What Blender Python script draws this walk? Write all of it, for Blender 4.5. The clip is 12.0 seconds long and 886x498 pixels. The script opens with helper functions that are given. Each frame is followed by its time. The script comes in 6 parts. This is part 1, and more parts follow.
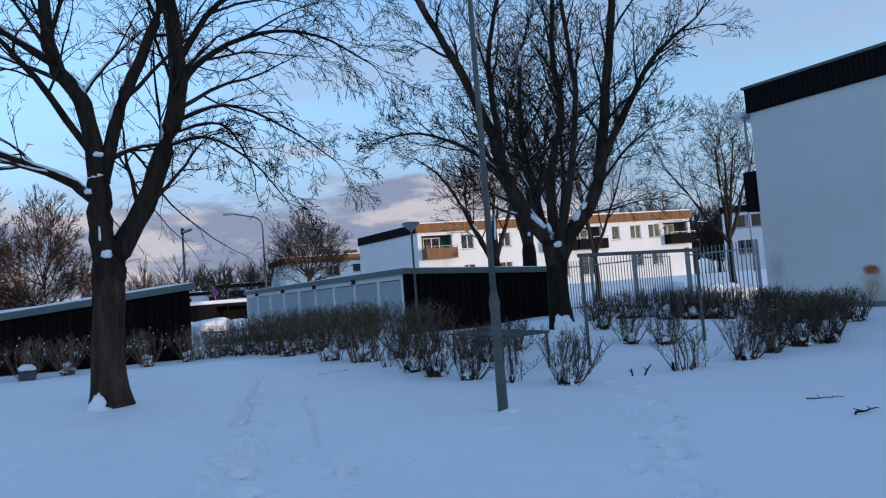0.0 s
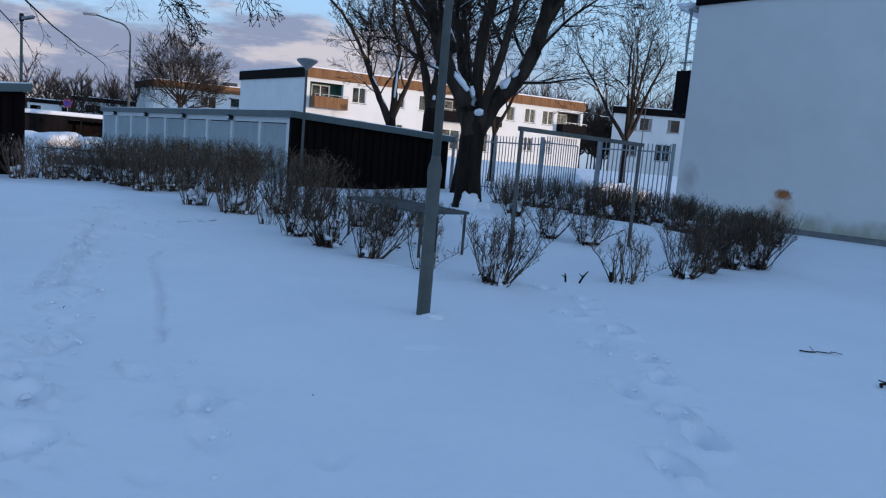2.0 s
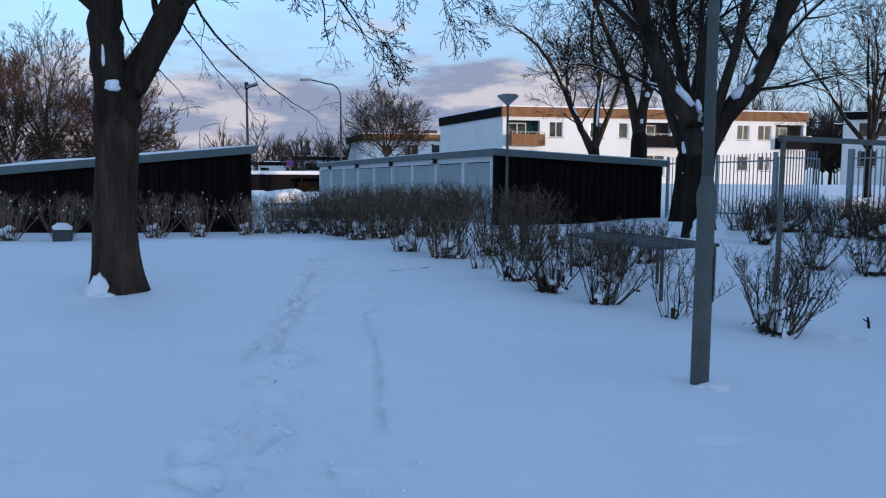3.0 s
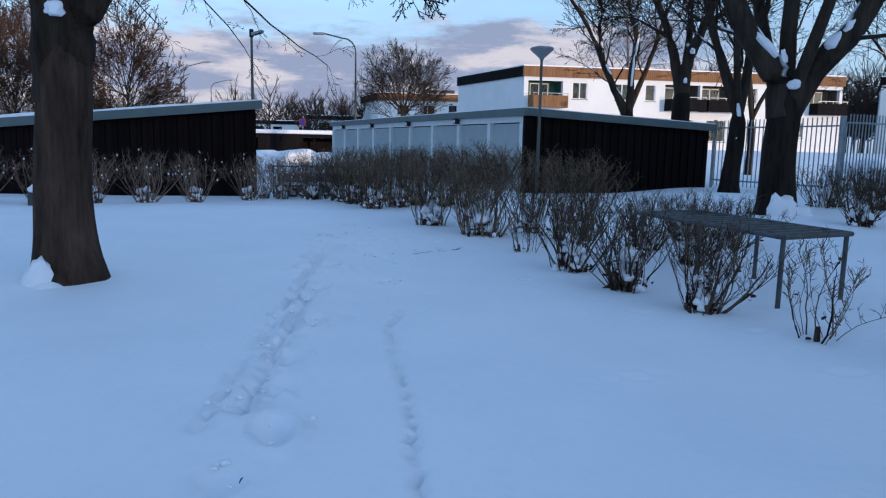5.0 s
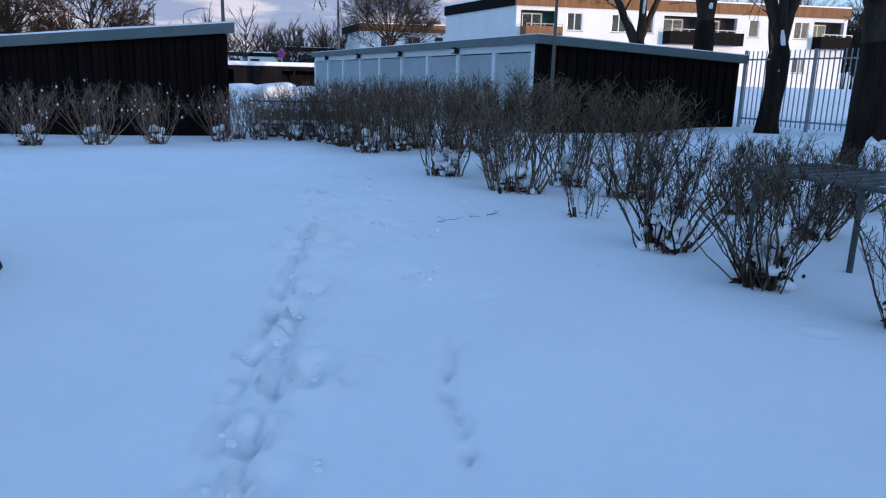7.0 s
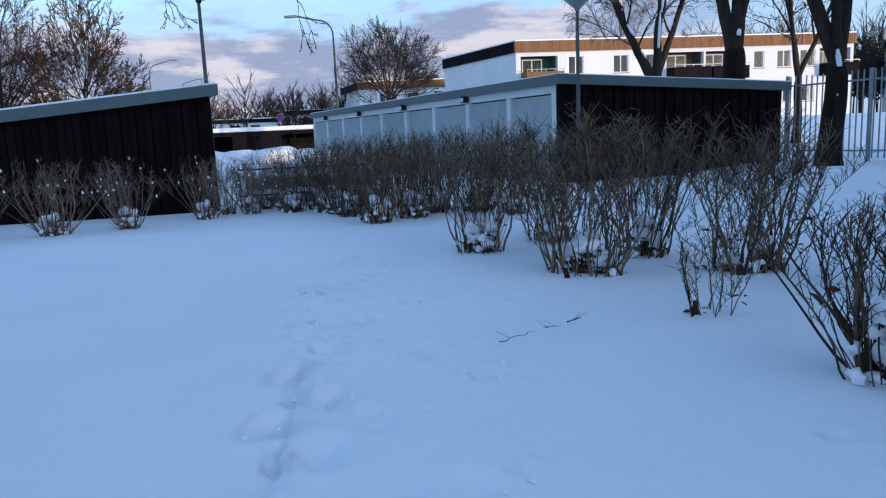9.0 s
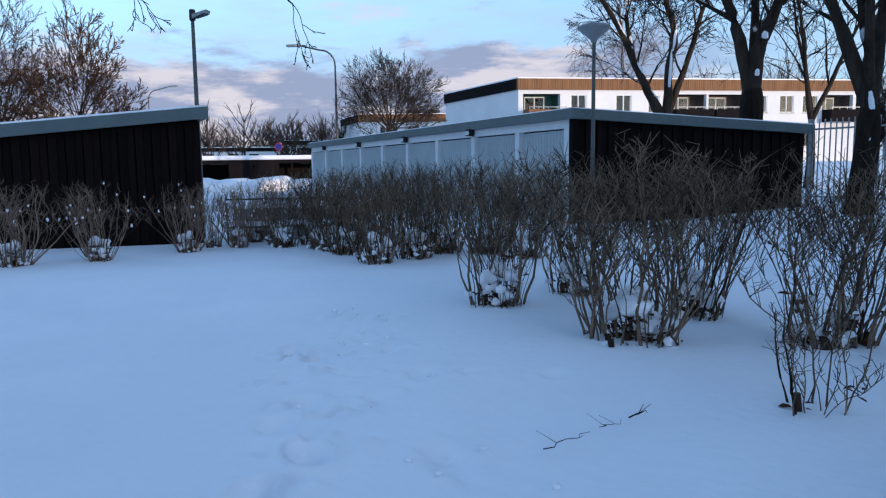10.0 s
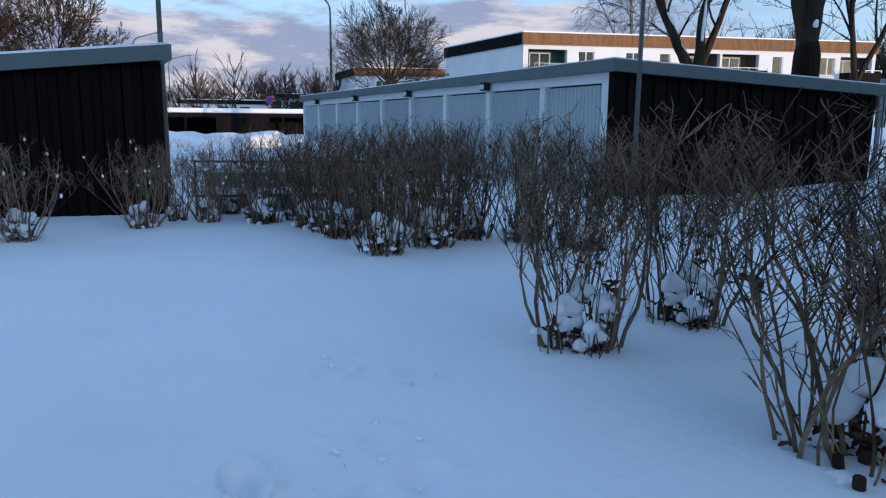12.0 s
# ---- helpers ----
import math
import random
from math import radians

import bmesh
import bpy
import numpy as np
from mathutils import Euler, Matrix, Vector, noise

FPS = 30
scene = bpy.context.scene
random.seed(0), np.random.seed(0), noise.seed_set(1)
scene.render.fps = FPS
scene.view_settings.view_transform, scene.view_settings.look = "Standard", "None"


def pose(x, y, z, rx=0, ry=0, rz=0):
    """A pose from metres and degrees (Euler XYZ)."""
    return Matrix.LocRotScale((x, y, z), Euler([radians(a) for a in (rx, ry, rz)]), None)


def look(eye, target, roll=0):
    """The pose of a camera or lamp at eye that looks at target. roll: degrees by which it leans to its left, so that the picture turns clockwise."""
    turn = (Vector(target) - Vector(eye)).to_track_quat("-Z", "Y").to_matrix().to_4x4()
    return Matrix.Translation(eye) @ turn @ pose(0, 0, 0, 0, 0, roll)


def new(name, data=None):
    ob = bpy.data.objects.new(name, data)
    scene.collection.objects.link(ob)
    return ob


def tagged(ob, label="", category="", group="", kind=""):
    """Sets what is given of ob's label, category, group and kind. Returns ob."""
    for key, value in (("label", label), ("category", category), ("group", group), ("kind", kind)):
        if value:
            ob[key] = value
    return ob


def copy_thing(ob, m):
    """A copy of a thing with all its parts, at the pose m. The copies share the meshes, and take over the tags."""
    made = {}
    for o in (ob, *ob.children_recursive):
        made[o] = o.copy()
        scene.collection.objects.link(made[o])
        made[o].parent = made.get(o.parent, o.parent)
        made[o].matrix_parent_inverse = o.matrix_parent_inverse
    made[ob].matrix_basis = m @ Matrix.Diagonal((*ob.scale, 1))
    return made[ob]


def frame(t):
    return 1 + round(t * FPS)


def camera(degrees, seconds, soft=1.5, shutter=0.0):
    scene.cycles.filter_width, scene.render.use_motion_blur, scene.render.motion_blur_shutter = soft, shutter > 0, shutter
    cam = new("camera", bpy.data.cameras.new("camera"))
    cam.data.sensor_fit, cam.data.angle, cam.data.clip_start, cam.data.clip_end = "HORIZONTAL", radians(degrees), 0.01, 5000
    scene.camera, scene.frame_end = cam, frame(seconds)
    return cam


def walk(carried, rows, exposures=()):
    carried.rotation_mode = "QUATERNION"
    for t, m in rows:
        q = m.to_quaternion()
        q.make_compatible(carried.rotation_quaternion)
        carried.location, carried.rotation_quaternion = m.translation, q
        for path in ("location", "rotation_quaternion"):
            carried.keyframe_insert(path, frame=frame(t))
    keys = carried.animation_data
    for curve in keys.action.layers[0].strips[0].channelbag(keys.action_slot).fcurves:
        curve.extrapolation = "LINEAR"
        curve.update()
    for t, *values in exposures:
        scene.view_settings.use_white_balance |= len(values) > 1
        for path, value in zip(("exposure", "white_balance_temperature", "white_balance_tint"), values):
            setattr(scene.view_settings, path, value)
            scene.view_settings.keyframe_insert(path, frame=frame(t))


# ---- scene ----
cam = camera(64.0, 12.0, 1.2)
PATH = [
    (0, (0.505, 0.93, 1.368), (0.379, 2.922, 1.494), -4.4),
    (0.5, (0.393, 1.543, 1.354), (0.37, 3.541, 1.257), -1.7),
    (1, (0.26, 2.075, 1.38), (0.403, 4.06, 1.183), 3.0),
    (1.5, (0.113, 2.566, 1.373), (0.17, 4.56, 1.221), 3.0),
    (2, (-0.012, 3.104, 1.356), (0.209, 5.076, 1.099), 4.9),
    (2.5, (-0.17, 3.656, 1.372), (-0.337, 5.645, 1.251), 2.8),
    (3, (-0.35, 4.274, 1.3), (-0.692, 6.236, 1.117), 0.3),
    (5, (-0.972, 6.168, 1.3), (-1.346, 8.111, 1.012), 1.2),
    (5.5, (-1.167, 6.642, 1.271), (-1.468, 8.596, 0.969), 0.7),
    (6, (-1.396, 7.14, 1.254), (-1.684, 9.091, 0.924), 0.9),
    (6.5, (-1.581, 7.675, 1.249), (-1.642, 9.636, 0.863), 2.8),
    (7, (-1.848, 8.235, 1.231), (-2.163, 10.156, 0.77), 1.5),
    (9, (-2.506, 10.364, 1.218), (-2.85, 12.308, 0.898), -2.5),
    (9.5, (-2.686, 10.869, 1.224), (-3.063, 12.824, 1.034), 0.1),
    (10, (-2.83, 11.411, 1.198), (-3.16, 13.371, 0.973), -0.7),
    (10.5, (-3.039, 12.003, 1.198), (-3.518, 13.94, 1.059), -0.8),
    (11, (-3.176, 12.561, 1.218), (-3.552, 14.524, 1.139), -0.1),
    (11.5, (-3.37, 13.093, 1.212), (-3.856, 15.025, 1.045), 1.2),
    (12, (-3.553, 13.627, 1.228), (-3.861, 15.574, 0.887), 0.5),
]
EXPOSURES = [(0, 1.4, 5900, 10), (2.5, 1.5, 5900, 10), (5.5, 1.68, 5800, 10), (7, 1.8, 5700, 10), (12, 1.68, 5900, 10)]
walk(cam, [(t, look(eye, target, roll)) for t, eye, target, roll in PATH], EXPOSURES)

# ---- world, sun, exposure ----
SUN_AZ, SUN_EL = 122.0, 3.0
world = bpy.data.worlds.new("sky")
scene.world = world
world.use_nodes = True
wn, wl = world.node_tree.nodes, world.node_tree.links
wn.clear()
w_out = wn.new("ShaderNodeOutputWorld")
w_bg = wn.new("ShaderNodeBackground")
w_bg.inputs["Strength"].default_value = 0.13
sky = wn.new("ShaderNodeTexSky")
sky.sky_type = "NISHITA"
sky.sun_disc = False
sky.sun_elevation, sky.sun_rotation = radians(9.0), radians(SUN_AZ)
sky.altitude, sky.air_density, sky.dust_density, sky.ozone_density = 0, 1.0, 0.6, 2.0
w_tc = wn.new("ShaderNodeTexCoord")
w_sep = wn.new("ShaderNodeSeparateXYZ")
wl.new(w_tc.outputs["Generated"], w_sep.inputs[0])


def wmath(op, a, b=None, c=None, clamp=False):
    n = wn.new("ShaderNodeMath")
    n.operation, n.use_clamp = op, clamp
    for i, v in enumerate((a, b, c)):
        if v is None:
            continue
        if isinstance(v, (int, float)):
            n.inputs[i].default_value = v
        else:
            wl.new(v, n.inputs[i])
    return n.outputs[0]


def wnoise(scale, zscale, detail, rough, off=0.0):
    m = wn.new("ShaderNodeMapping")
    m.inputs["Scale"].default_value = (1, 1, zscale)
    m.inputs["Location"].default_value = (off, off * 0.7, off * 0.3)
    wl.new(w_tc.outputs["Generated"], m.inputs[0])
    n = wn.new("ShaderNodeTexNoise")
    n.inputs["Scale"].default_value, n.inputs["Detail"].default_value, n.inputs["Roughness"].default_value = scale, detail, rough
    wl.new(m.outputs[0], n.inputs["Vector"])
    return n.outputs["Fac"]


def wmix(fac, a, b):
    n = wn.new("ShaderNodeMix")
    n.data_type = "RGBA"
    for sock, v in ((n.inputs["Factor"], fac), (n.inputs["A"], a), (n.inputs["B"], b)):
        if isinstance(v, (int, float)):
            sock.default_value = v
        elif isinstance(v, tuple):
            sock.default_value = v
        else:
            wl.new(v, sock)
    return n.outputs["Result"]


def wramp(v, lo, hi):
    n = wn.new("ShaderNodeMapRange")
    n.interpolation_type = "SMOOTHSTEP"
    n.inputs["From Min"].default_value, n.inputs["From Max"].default_value = lo, hi
    wl.new(v, n.inputs["Value"])
    return n.outputs["Result"]


z_dir, x_dir = w_sep.outputs["Z"], w_sep.outputs["X"]
# clear sky paling to the horizon, a bank of grey-violet cloud in the north-west, thin veils higher up
paled = wmix(wmath("MULTIPLY", wramp(z_dir, 0.45, 0.0), 0.9), sky.outputs[0], wmix(wramp(x_dir, 0.05, 0.5), (0.69, 1.02, 1.60, 1), (1.05, 1.42, 1.85, 1)))
veil = wmath("MULTIPLY", wramp(wnoise(2.2, 5.0, 5, 0.6, 9.0), 0.42, 0.72), 0.6)
w_c1 = wmix(veil, paled, (1.25, 1.42, 1.75, 1))
tall = wmath("MULTIPLY_ADD", z_dir, -2.0, 0.41)
bank = wramp(wmath("ADD", wnoise(3.4, 3.6, 7, 0.6, 3.1), tall), 0.49, 0.61)
bank = wmath("MULTIPLY", bank, wramp(x_dir, 0.34, 0.02))
lit = wramp(wnoise(4.6, 4.5, 7, 0.62, 1.7), 0.47, 0.60)
w_cl = wmix(lit, (0.80, 0.86, 1.15, 1), (1.85, 1.62, 1.60, 1))
w_c2 = wmix(wmath("MULTIPLY", bank, 0.93), w_c1, w_cl)
wl.new(w_c2, w_bg.inputs["Color"])
wl.new(w_bg.outputs[0], w_out.inputs["Surface"])

az, el = radians(SUN_AZ), radians(SUN_EL)
sun_way = Vector((math.sin(az) * math.cos(el), math.cos(az) * math.cos(el), math.sin(el)))
sun_data = bpy.data.lights.new("sun", "SUN")
sun_data.energy, sun_data.angle, sun_data.color = 1.05, radians(0.6), (1.0, 0.72, 0.50)
sun = new("sun", sun_data)
sun.matrix_world = look(sun_way * 200, (0, 0, 0))


# ---- materials ----
def material(name, col_a, col_b, rough=0.8, scale=4.0, bump=0.3, bump_scale=30.0, detail=6.0, stretch=(1, 1, 1), metal=0.0, spec=0.3, per_piece=0.0, snow=0.0, bump_dist=0.01, per_island=0.0):
    """Two-tone noise colour with fine relief; per_piece varies by object; snow lays white on upward faces."""
    m = bpy.data.materials.new(name)
    m.use_nodes = True
    nd, lk = m.node_tree.nodes, m.node_tree.links
    b = nd["Principled BSDF"]
    b.inputs["Roughness"].default_value, b.inputs["Metallic"].default_value = rough, metal
    b.inputs["Specular IOR Level"].default_value = spec
    tc = nd.new("ShaderNodeTexCoord")
    mp = nd.new("ShaderNodeMapping")
    mp.inputs["Scale"].default_value = stretch
    lk.new(tc.outputs["Object"], mp.inputs[0])
    n1 = nd.new("ShaderNodeTexNoise")
    n1.inputs["Scale"].default_value, n1.inputs["Detail"].default_value = scale, detail
    n1.inputs["Roughness"].default_value = 0.6
    n2 = nd.new("ShaderNodeTexNoise")
    n2.inputs["Scale"].default_value, n2.inputs["Detail"].default_value = bump_scale, 4
    for n in (n1, n2):
        lk.new(mp.outputs[0], n.inputs["Vector"])
    add = nd.new("ShaderNodeMath")
    add.operation = "MULTIPLY_ADD"
    lk.new(n2.outputs["Fac"], add.inputs[0])
    add.inputs[1].default_value = 0.35
    lk.new(n1.outputs["Fac"], add.inputs[2])
    rmp = nd.new("ShaderNodeMapRange")
    rmp.inputs["From Min"].default_value, rmp.inputs["From Max"].default_value = 0.45, 0.9
    lk.new(add.outputs[0], rmp.inputs["Value"])
    mix = nd.new("ShaderNodeMix")
    mix.data_type = "RGBA"
    lk.new(rmp.outputs[0], mix.inputs["Factor"])
    mix.inputs["A"].default_value, mix.inputs["B"].default_value = (*col_a, 1), (*col_b, 1)
    col = mix.outputs["Result"]
    if per_piece:
        oi = nd.new("ShaderNodeObjectInfo")
        hsv = nd.new("ShaderNodeHueSaturation")
        mr = nd.new("ShaderNodeMapRange")
        mr.inputs["To Min"].default_value, mr.inputs["To Max"].default_value = 1 - per_piece, 1 + per_piece
        lk.new(oi.outputs["Random"], mr.inputs["Value"])
        lk.new(mr.outputs[0], hsv.inputs["Value"])
        lk.new(col, hsv.inputs["Color"])
        col = hsv.outputs["Color"]
    if per_island:
        gi = nd.new("ShaderNodeNewGeometry")
        hs = nd.new("ShaderNodeHueSaturation")
        mi = nd.new("ShaderNodeMapRange")
        mi.inputs["To Min"].default_value, mi.inputs["To Max"].default_value = 1 - per_island, 1 + per_island
        lk.new(gi.outputs["Random Per Island"], mi.inputs["Value"])
        lk.new(mi.outputs[0], hs.inputs["Value"])
        lk.new(col, hs.inputs["Color"])
        col = hs.outputs["Color"]
    if snow:
        ge = nd.new("ShaderNodeNewGeometry")
        sx = nd.new("ShaderNodeSeparateXYZ")
        lk.new(ge.outputs["Normal"], sx.inputs[0])
        n3 = nd.new("ShaderNodeTexNoise")
        n3.inputs["Scale"].default_value, n3.inputs["Detail"].default_value = 1.6, 4
        lk.new(tc.outputs["Object"], n3.inputs["Vector"])
        ma = nd.new("ShaderNodeMath")
        ma.operation = "MULTIPLY_ADD"
        lk.new(n3.outputs["Fac"], ma.inputs[0])
        ma.inputs[1].default_value = 1.6
        lk.new(sx.outputs["Z"], ma.inputs[2])
        mr2 = nd.new("ShaderNodeMapRange")
        mr2.inputs["From Min"].default_value, mr2.inputs["From Max"].default_value = snow, snow + 0.1
        lk.new(ma.outputs[0], mr2.inputs["Value"])
        ms = nd.new("ShaderNodeMix")
        ms.data_type = "RGBA"
        lk.new(mr2.outputs[0], ms.inputs["Factor"])
        lk.new(col, ms.inputs["A"])
        ms.inputs["B"].default_value = (0.82, 0.83, 0.86, 1)
        col = ms.outputs["Result"]
    lk.new(col, b.inputs["Base Color"])
    if bump:
        bp = nd.new("ShaderNodeBump")
        bp.inputs["Strength"].default_value, bp.inputs["Distance"].default_value = bump, bump_dist
        lk.new(n2.outputs["Fac"], bp.inputs["Height"])
        lk.new(bp.outputs[0], b.inputs["Normal"])
    return m


def glass(name, tint=(0.9, 0.95, 0.97)):
    m = bpy.data.materials.new(name)
    m.use_nodes = True
    b = m.node_tree.nodes["Principled BSDF"]
    b.inputs["Base Color"].default_value = (*tint, 1)
    b.inputs["Roughness"].default_value, b.inputs["Transmission Weight"].default_value = 0.02, 1.0
    return m


M_snow = material("snow", (0.80, 0.82, 0.86), (0.86, 0.87, 0.90), rough=0.65, scale=0.9, bump=0.2, bump_scale=14, spec=0.25, bump_dist=0.03)
M_snow_soft = material("snow_lying", (0.82, 0.83, 0.87), (0.88, 0.89, 0.91), rough=0.7, scale=3, bump=0.4, bump_scale=25, spec=0.2, bump_dist=0.02)
M_bark = material("bark", (0.014, 0.010, 0.008), (0.058, 0.045, 0.034), spec=0.1, rough=0.9, scale=5, bump=0.9, bump_scale=22, stretch=(1, 1, 0.22), snow=1.32, bump_dist=0.03)
M_bark_trunk = material("bark_trunk", (0.017, 0.0105, 0.008), (0.086, 0.056, 0.040), spec=0.1, rough=0.9, scale=6, bump=1.0, bump_scale=26, stretch=(1, 1, 0.16), bump_dist=0.04)
M_bark_limb = material("bark_limb", (0.010, 0.007, 0.005), (0.046, 0.032, 0.024), spec=0.1, rough=0.9, scale=6, bump=0.9, bump_scale=24, stretch=(1, 1, 0.2), snow=1.32, bump_dist=0.03)
M_bark_dark = material("bark_dark", (0.007, 0.005, 0.004), (0.031, 0.023, 0.017), spec=0.1, rough=0.9, scale=6, bump=1.0, bump_scale=26, stretch=(1, 1, 0.16), bump_dist=0.04)
M_twig = material("twig_bark", (0.012, 0.008, 0.006), (0.032, 0.022, 0.016), spec=0.1, rough=0.85, scale=6, bump=0.0)
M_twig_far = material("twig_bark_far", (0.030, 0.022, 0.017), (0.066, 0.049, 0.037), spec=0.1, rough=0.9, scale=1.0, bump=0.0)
M_twig_brown = material("twig_bark_brown", (0.030, 0.017, 0.011), (0.080, 0.045, 0.028), spec=0.1, rough=0.9, scale=1.0, bump=0.0)
M_birch = material("birch_bark", (0.11, 0.09, 0.085), (0.30, 0.27, 0.26), rough=0.8, scale=3, bump=0.0)
M_shrub = material("shrub_stem", (0.036, 0.026, 0.018), (0.195, 0.140, 0.096), per_island=0.85, spec=0.1, rough=0.85, scale=5, bump=0.0)
M_shrub_dry = material("dry_shrub_stem", (0.09, 0.06, 0.044), (0.30, 0.21, 0.155), per_island=0.6, spec=0.1, rough=0.85, scale=5, bump=0.0)
M_shrub_low = material("low_shrub_stem", (0.022, 0.015, 0.011), (0.135, 0.10, 0.072), per_island=0.85, spec=0.1, rough=0.85, scale=5, bump=0.0)
M_leaf = material("withered_leaf", (0.022, 0.011, 0.007), (0.095, 0.036, 0.018), rough=0.8, scale=14, bump=0.3)
M_board = material("stained_board", (0.004, 0.0022, 0.0022), (0.010, 0.0055, 0.005), spec=0.08, rough=0.75, scale=3, bump=0.5, bump_scale=40, stretch=(1, 1, 0.1), per_piece=0.35)
M_dark = material("dark_wood", (0.003, 0.002, 0.002), (0.006, 0.004, 0.004), spec=0.05, rough=0.8, scale=3, bump=0.3)
M_metal = material("grey_green_sheet", (0.082, 0.112, 0.114), (0.11, 0.142, 0.144), rough=0.5, scale=2, bump=0.08, bump_scale=12, spec=0.4)
M_door = material("door_sheet", (0.37, 0.41, 0.42), (0.44, 0.48, 0.485), rough=0.5, scale=1.5, bump=0.1, per_piece=0.05)
M_frame = material("door_frame_paint", (0.60, 0.62, 0.62), (0.70, 0.71, 0.70), rough=0.6, scale=3, bump=0.1)
M_render = material("white_render", (0.66, 0.66, 0.645), (0.76, 0.755, 0.74), rough=0.9, scale=0.55, bump=0.5, bump_scale=70, spec=0.1)
M_fascia = material("dark_fascia", (0.005, 0.004, 0.005), (0.013, 0.010, 0.010), spec=0.1, rough=0.8, scale=4, bump=0.3, stretch=(1, 1, 0.1))
M_fascia_w = material("brown_fascia", (0.16, 0.075, 0.032), (0.29, 0.145, 0.062), rough=0.75, scale=4, bump=0.3, stretch=(1, 1, 0.1))
M_green = material("green_panel", (0.035, 0.10, 0.075), (0.05, 0.13, 0.095), rough=0.7, scale=3, bump=0.1)
M_white = material("white_paint", (0.72, 0.72, 0.70), (0.80, 0.80, 0.78), rough=0.55, scale=4, bump=0.05)
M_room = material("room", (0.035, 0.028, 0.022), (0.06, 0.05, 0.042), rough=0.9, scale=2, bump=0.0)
M_roof = material("roof_felt", (0.05, 0.05, 0.055), (0.08, 0.08, 0.085), rough=0.9, scale=3, bump=0.2)
M_steel = material("galvanised", (0.22, 0.25, 0.27), (0.34, 0.37, 0.39), rough=0.5, scale=9, bump=0.05, metal=0.6, spec=0.5)
M_steel_dull = material("weathered_steel", (0.045, 0.047, 0.048), (0.11, 0.114, 0.115), rough=0.7, scale=7, bump=0.1, bump_scale=50)
M_post = material("grey_painted_post", (0.072, 0.077, 0.070), (0.115, 0.120, 0.110), rough=0.6, scale=5, bump=0.15, bump_scale=60)
M_lampbody = material("lamp_housing", (0.20, 0.215, 0.22), (0.27, 0.285, 0.29), rough=0.5, scale=5, bump=0.05)
M_black = material("black_plastic", (0.006, 0.006, 0.007), (0.012, 0.012, 0.014), rough=0.5, scale=5, bump=0.1)
M_bin = material("dark_grey_plastic", (0.045, 0.048, 0.055), (0.075, 0.08, 0.09), rough=0.7, scale=4, bump=0.2)
M_concrete = material("concrete", (0.16, 0.16, 0.165), (0.25, 0.25, 0.25), rough=0.95, scale=3, bump=0.5)
M_car_white = material("white_car_paint", (0.62, 0.64, 0.66), (0.68, 0.70, 0.72), rough=0.25, scale=2, bump=0.0, spec=0.5)
M_car_dark = material("dark_car_paint", (0.02, 0.025, 0.03), (0.03, 0.035, 0.04), rough=0.25, scale=2, bump=0.0, spec=0.5)
M_tyre = material("tyre", (0.012, 0.012, 0.012), (0.02, 0.02, 0.02), rough=0.85, scale=8, bump=0.2)
M_sign = material("sign_blue", (0.03, 0.035, 0.22), (0.04, 0.05, 0.28), rough=0.4, scale=4, bump=0.0)
M_sign_red = material("sign_red", (0.35, 0.02, 0.03), (0.42, 0.03, 0.04), rough=0.4, scale=4, bump=0.0)
M_brick = material("brown_wall", (0.09, 0.065, 0.05), (0.15, 0.11, 0.085), rough=0.9, scale=3, bump=0.3)
M_glass = glass("window_glass")


# ---- small builders ----
def part(name, bm, mat, parent=None, label="", smooth=False):
    """Links a bmesh as one mesh object, under parent if given."""
    me = bpy.data.meshes.new(name)
    bm.normal_update()
    bm.to_mesh(me)
    bm.free()
    return link(name, me, mat, parent, label, smooth)


def link(name, me, mat, parent=None, label="", smooth=False):
    if mat is not None and not me.materials:
        me.materials.append(mat)
    if smooth:
        me.polygons.foreach_set("use_smooth", [True] * len(me.polygons))
    ob = new(name, me)
    ob.parent = parent
    if label:
        tagged(ob, label)
    return ob


def thing(name, m, label, category, group="", kind=""):
    ob = new(name)
    ob.empty_display_size = 0.2
    ob.matrix_world = m
    return tagged(ob, label, category, group, kind)


BOX_FACES = ((0, 3, 2, 1), (4, 5, 6, 7), (0, 1, 5, 4), (1, 2, 6, 5), (2, 3, 7, 6), (3, 0, 4, 7))


def box(bm, lo, hi, f=None, bevel=0.0):
    """An axis box from lo to hi; f maps its corners (a skewed site frame)."""
    (a, b, c), (d, e, g) = lo, hi
    pts = [(a, b, c), (d, b, c), (d, e, c), (a, e, c), (a, b, g), (d, b, g), (d, e, g), (a, e, g)]
    vs = [bm.verts.new(f(*p) if f else p) for p in pts]
    fs = [bm.faces.new([vs[i] for i in q]) for q in BOX_FACES]
    if bevel:
        es = {e for q in fs for e in q.edges}
        bmesh.ops.bevel(bm, geom=list(es), offset=bevel, segments=2, affect="EDGES", profile=0.5)


def hexa(bm, lower, upper):
    """A solid from four lower and four upper corners."""
    vs = [bm.verts.new(p) for p in (*lower, *upper)]
    for q in BOX_FACES:
        bm.faces.new([vs[i] for i in q])


class Site:
    """A building's plan: origin, direction of its x and y sides in degrees."""

    def __init__(self, x, y, z, ang_u, ang_v):
        self.o = (x, y, z)
        self.u = Vector((math.cos(radians(ang_u)), math.sin(radians(ang_u)), 0))
        self.v = Vector((math.cos(radians(ang_v)), math.sin(radians(ang_v)), 0))
        self.ang_u, self.ang_v = ang_u, ang_v

    def __call__(self, x, y, z):
        return self.u * x + self.v * y + Vector((0, 0, z))

    def base(self):
        return Matrix.Translation(self.o)


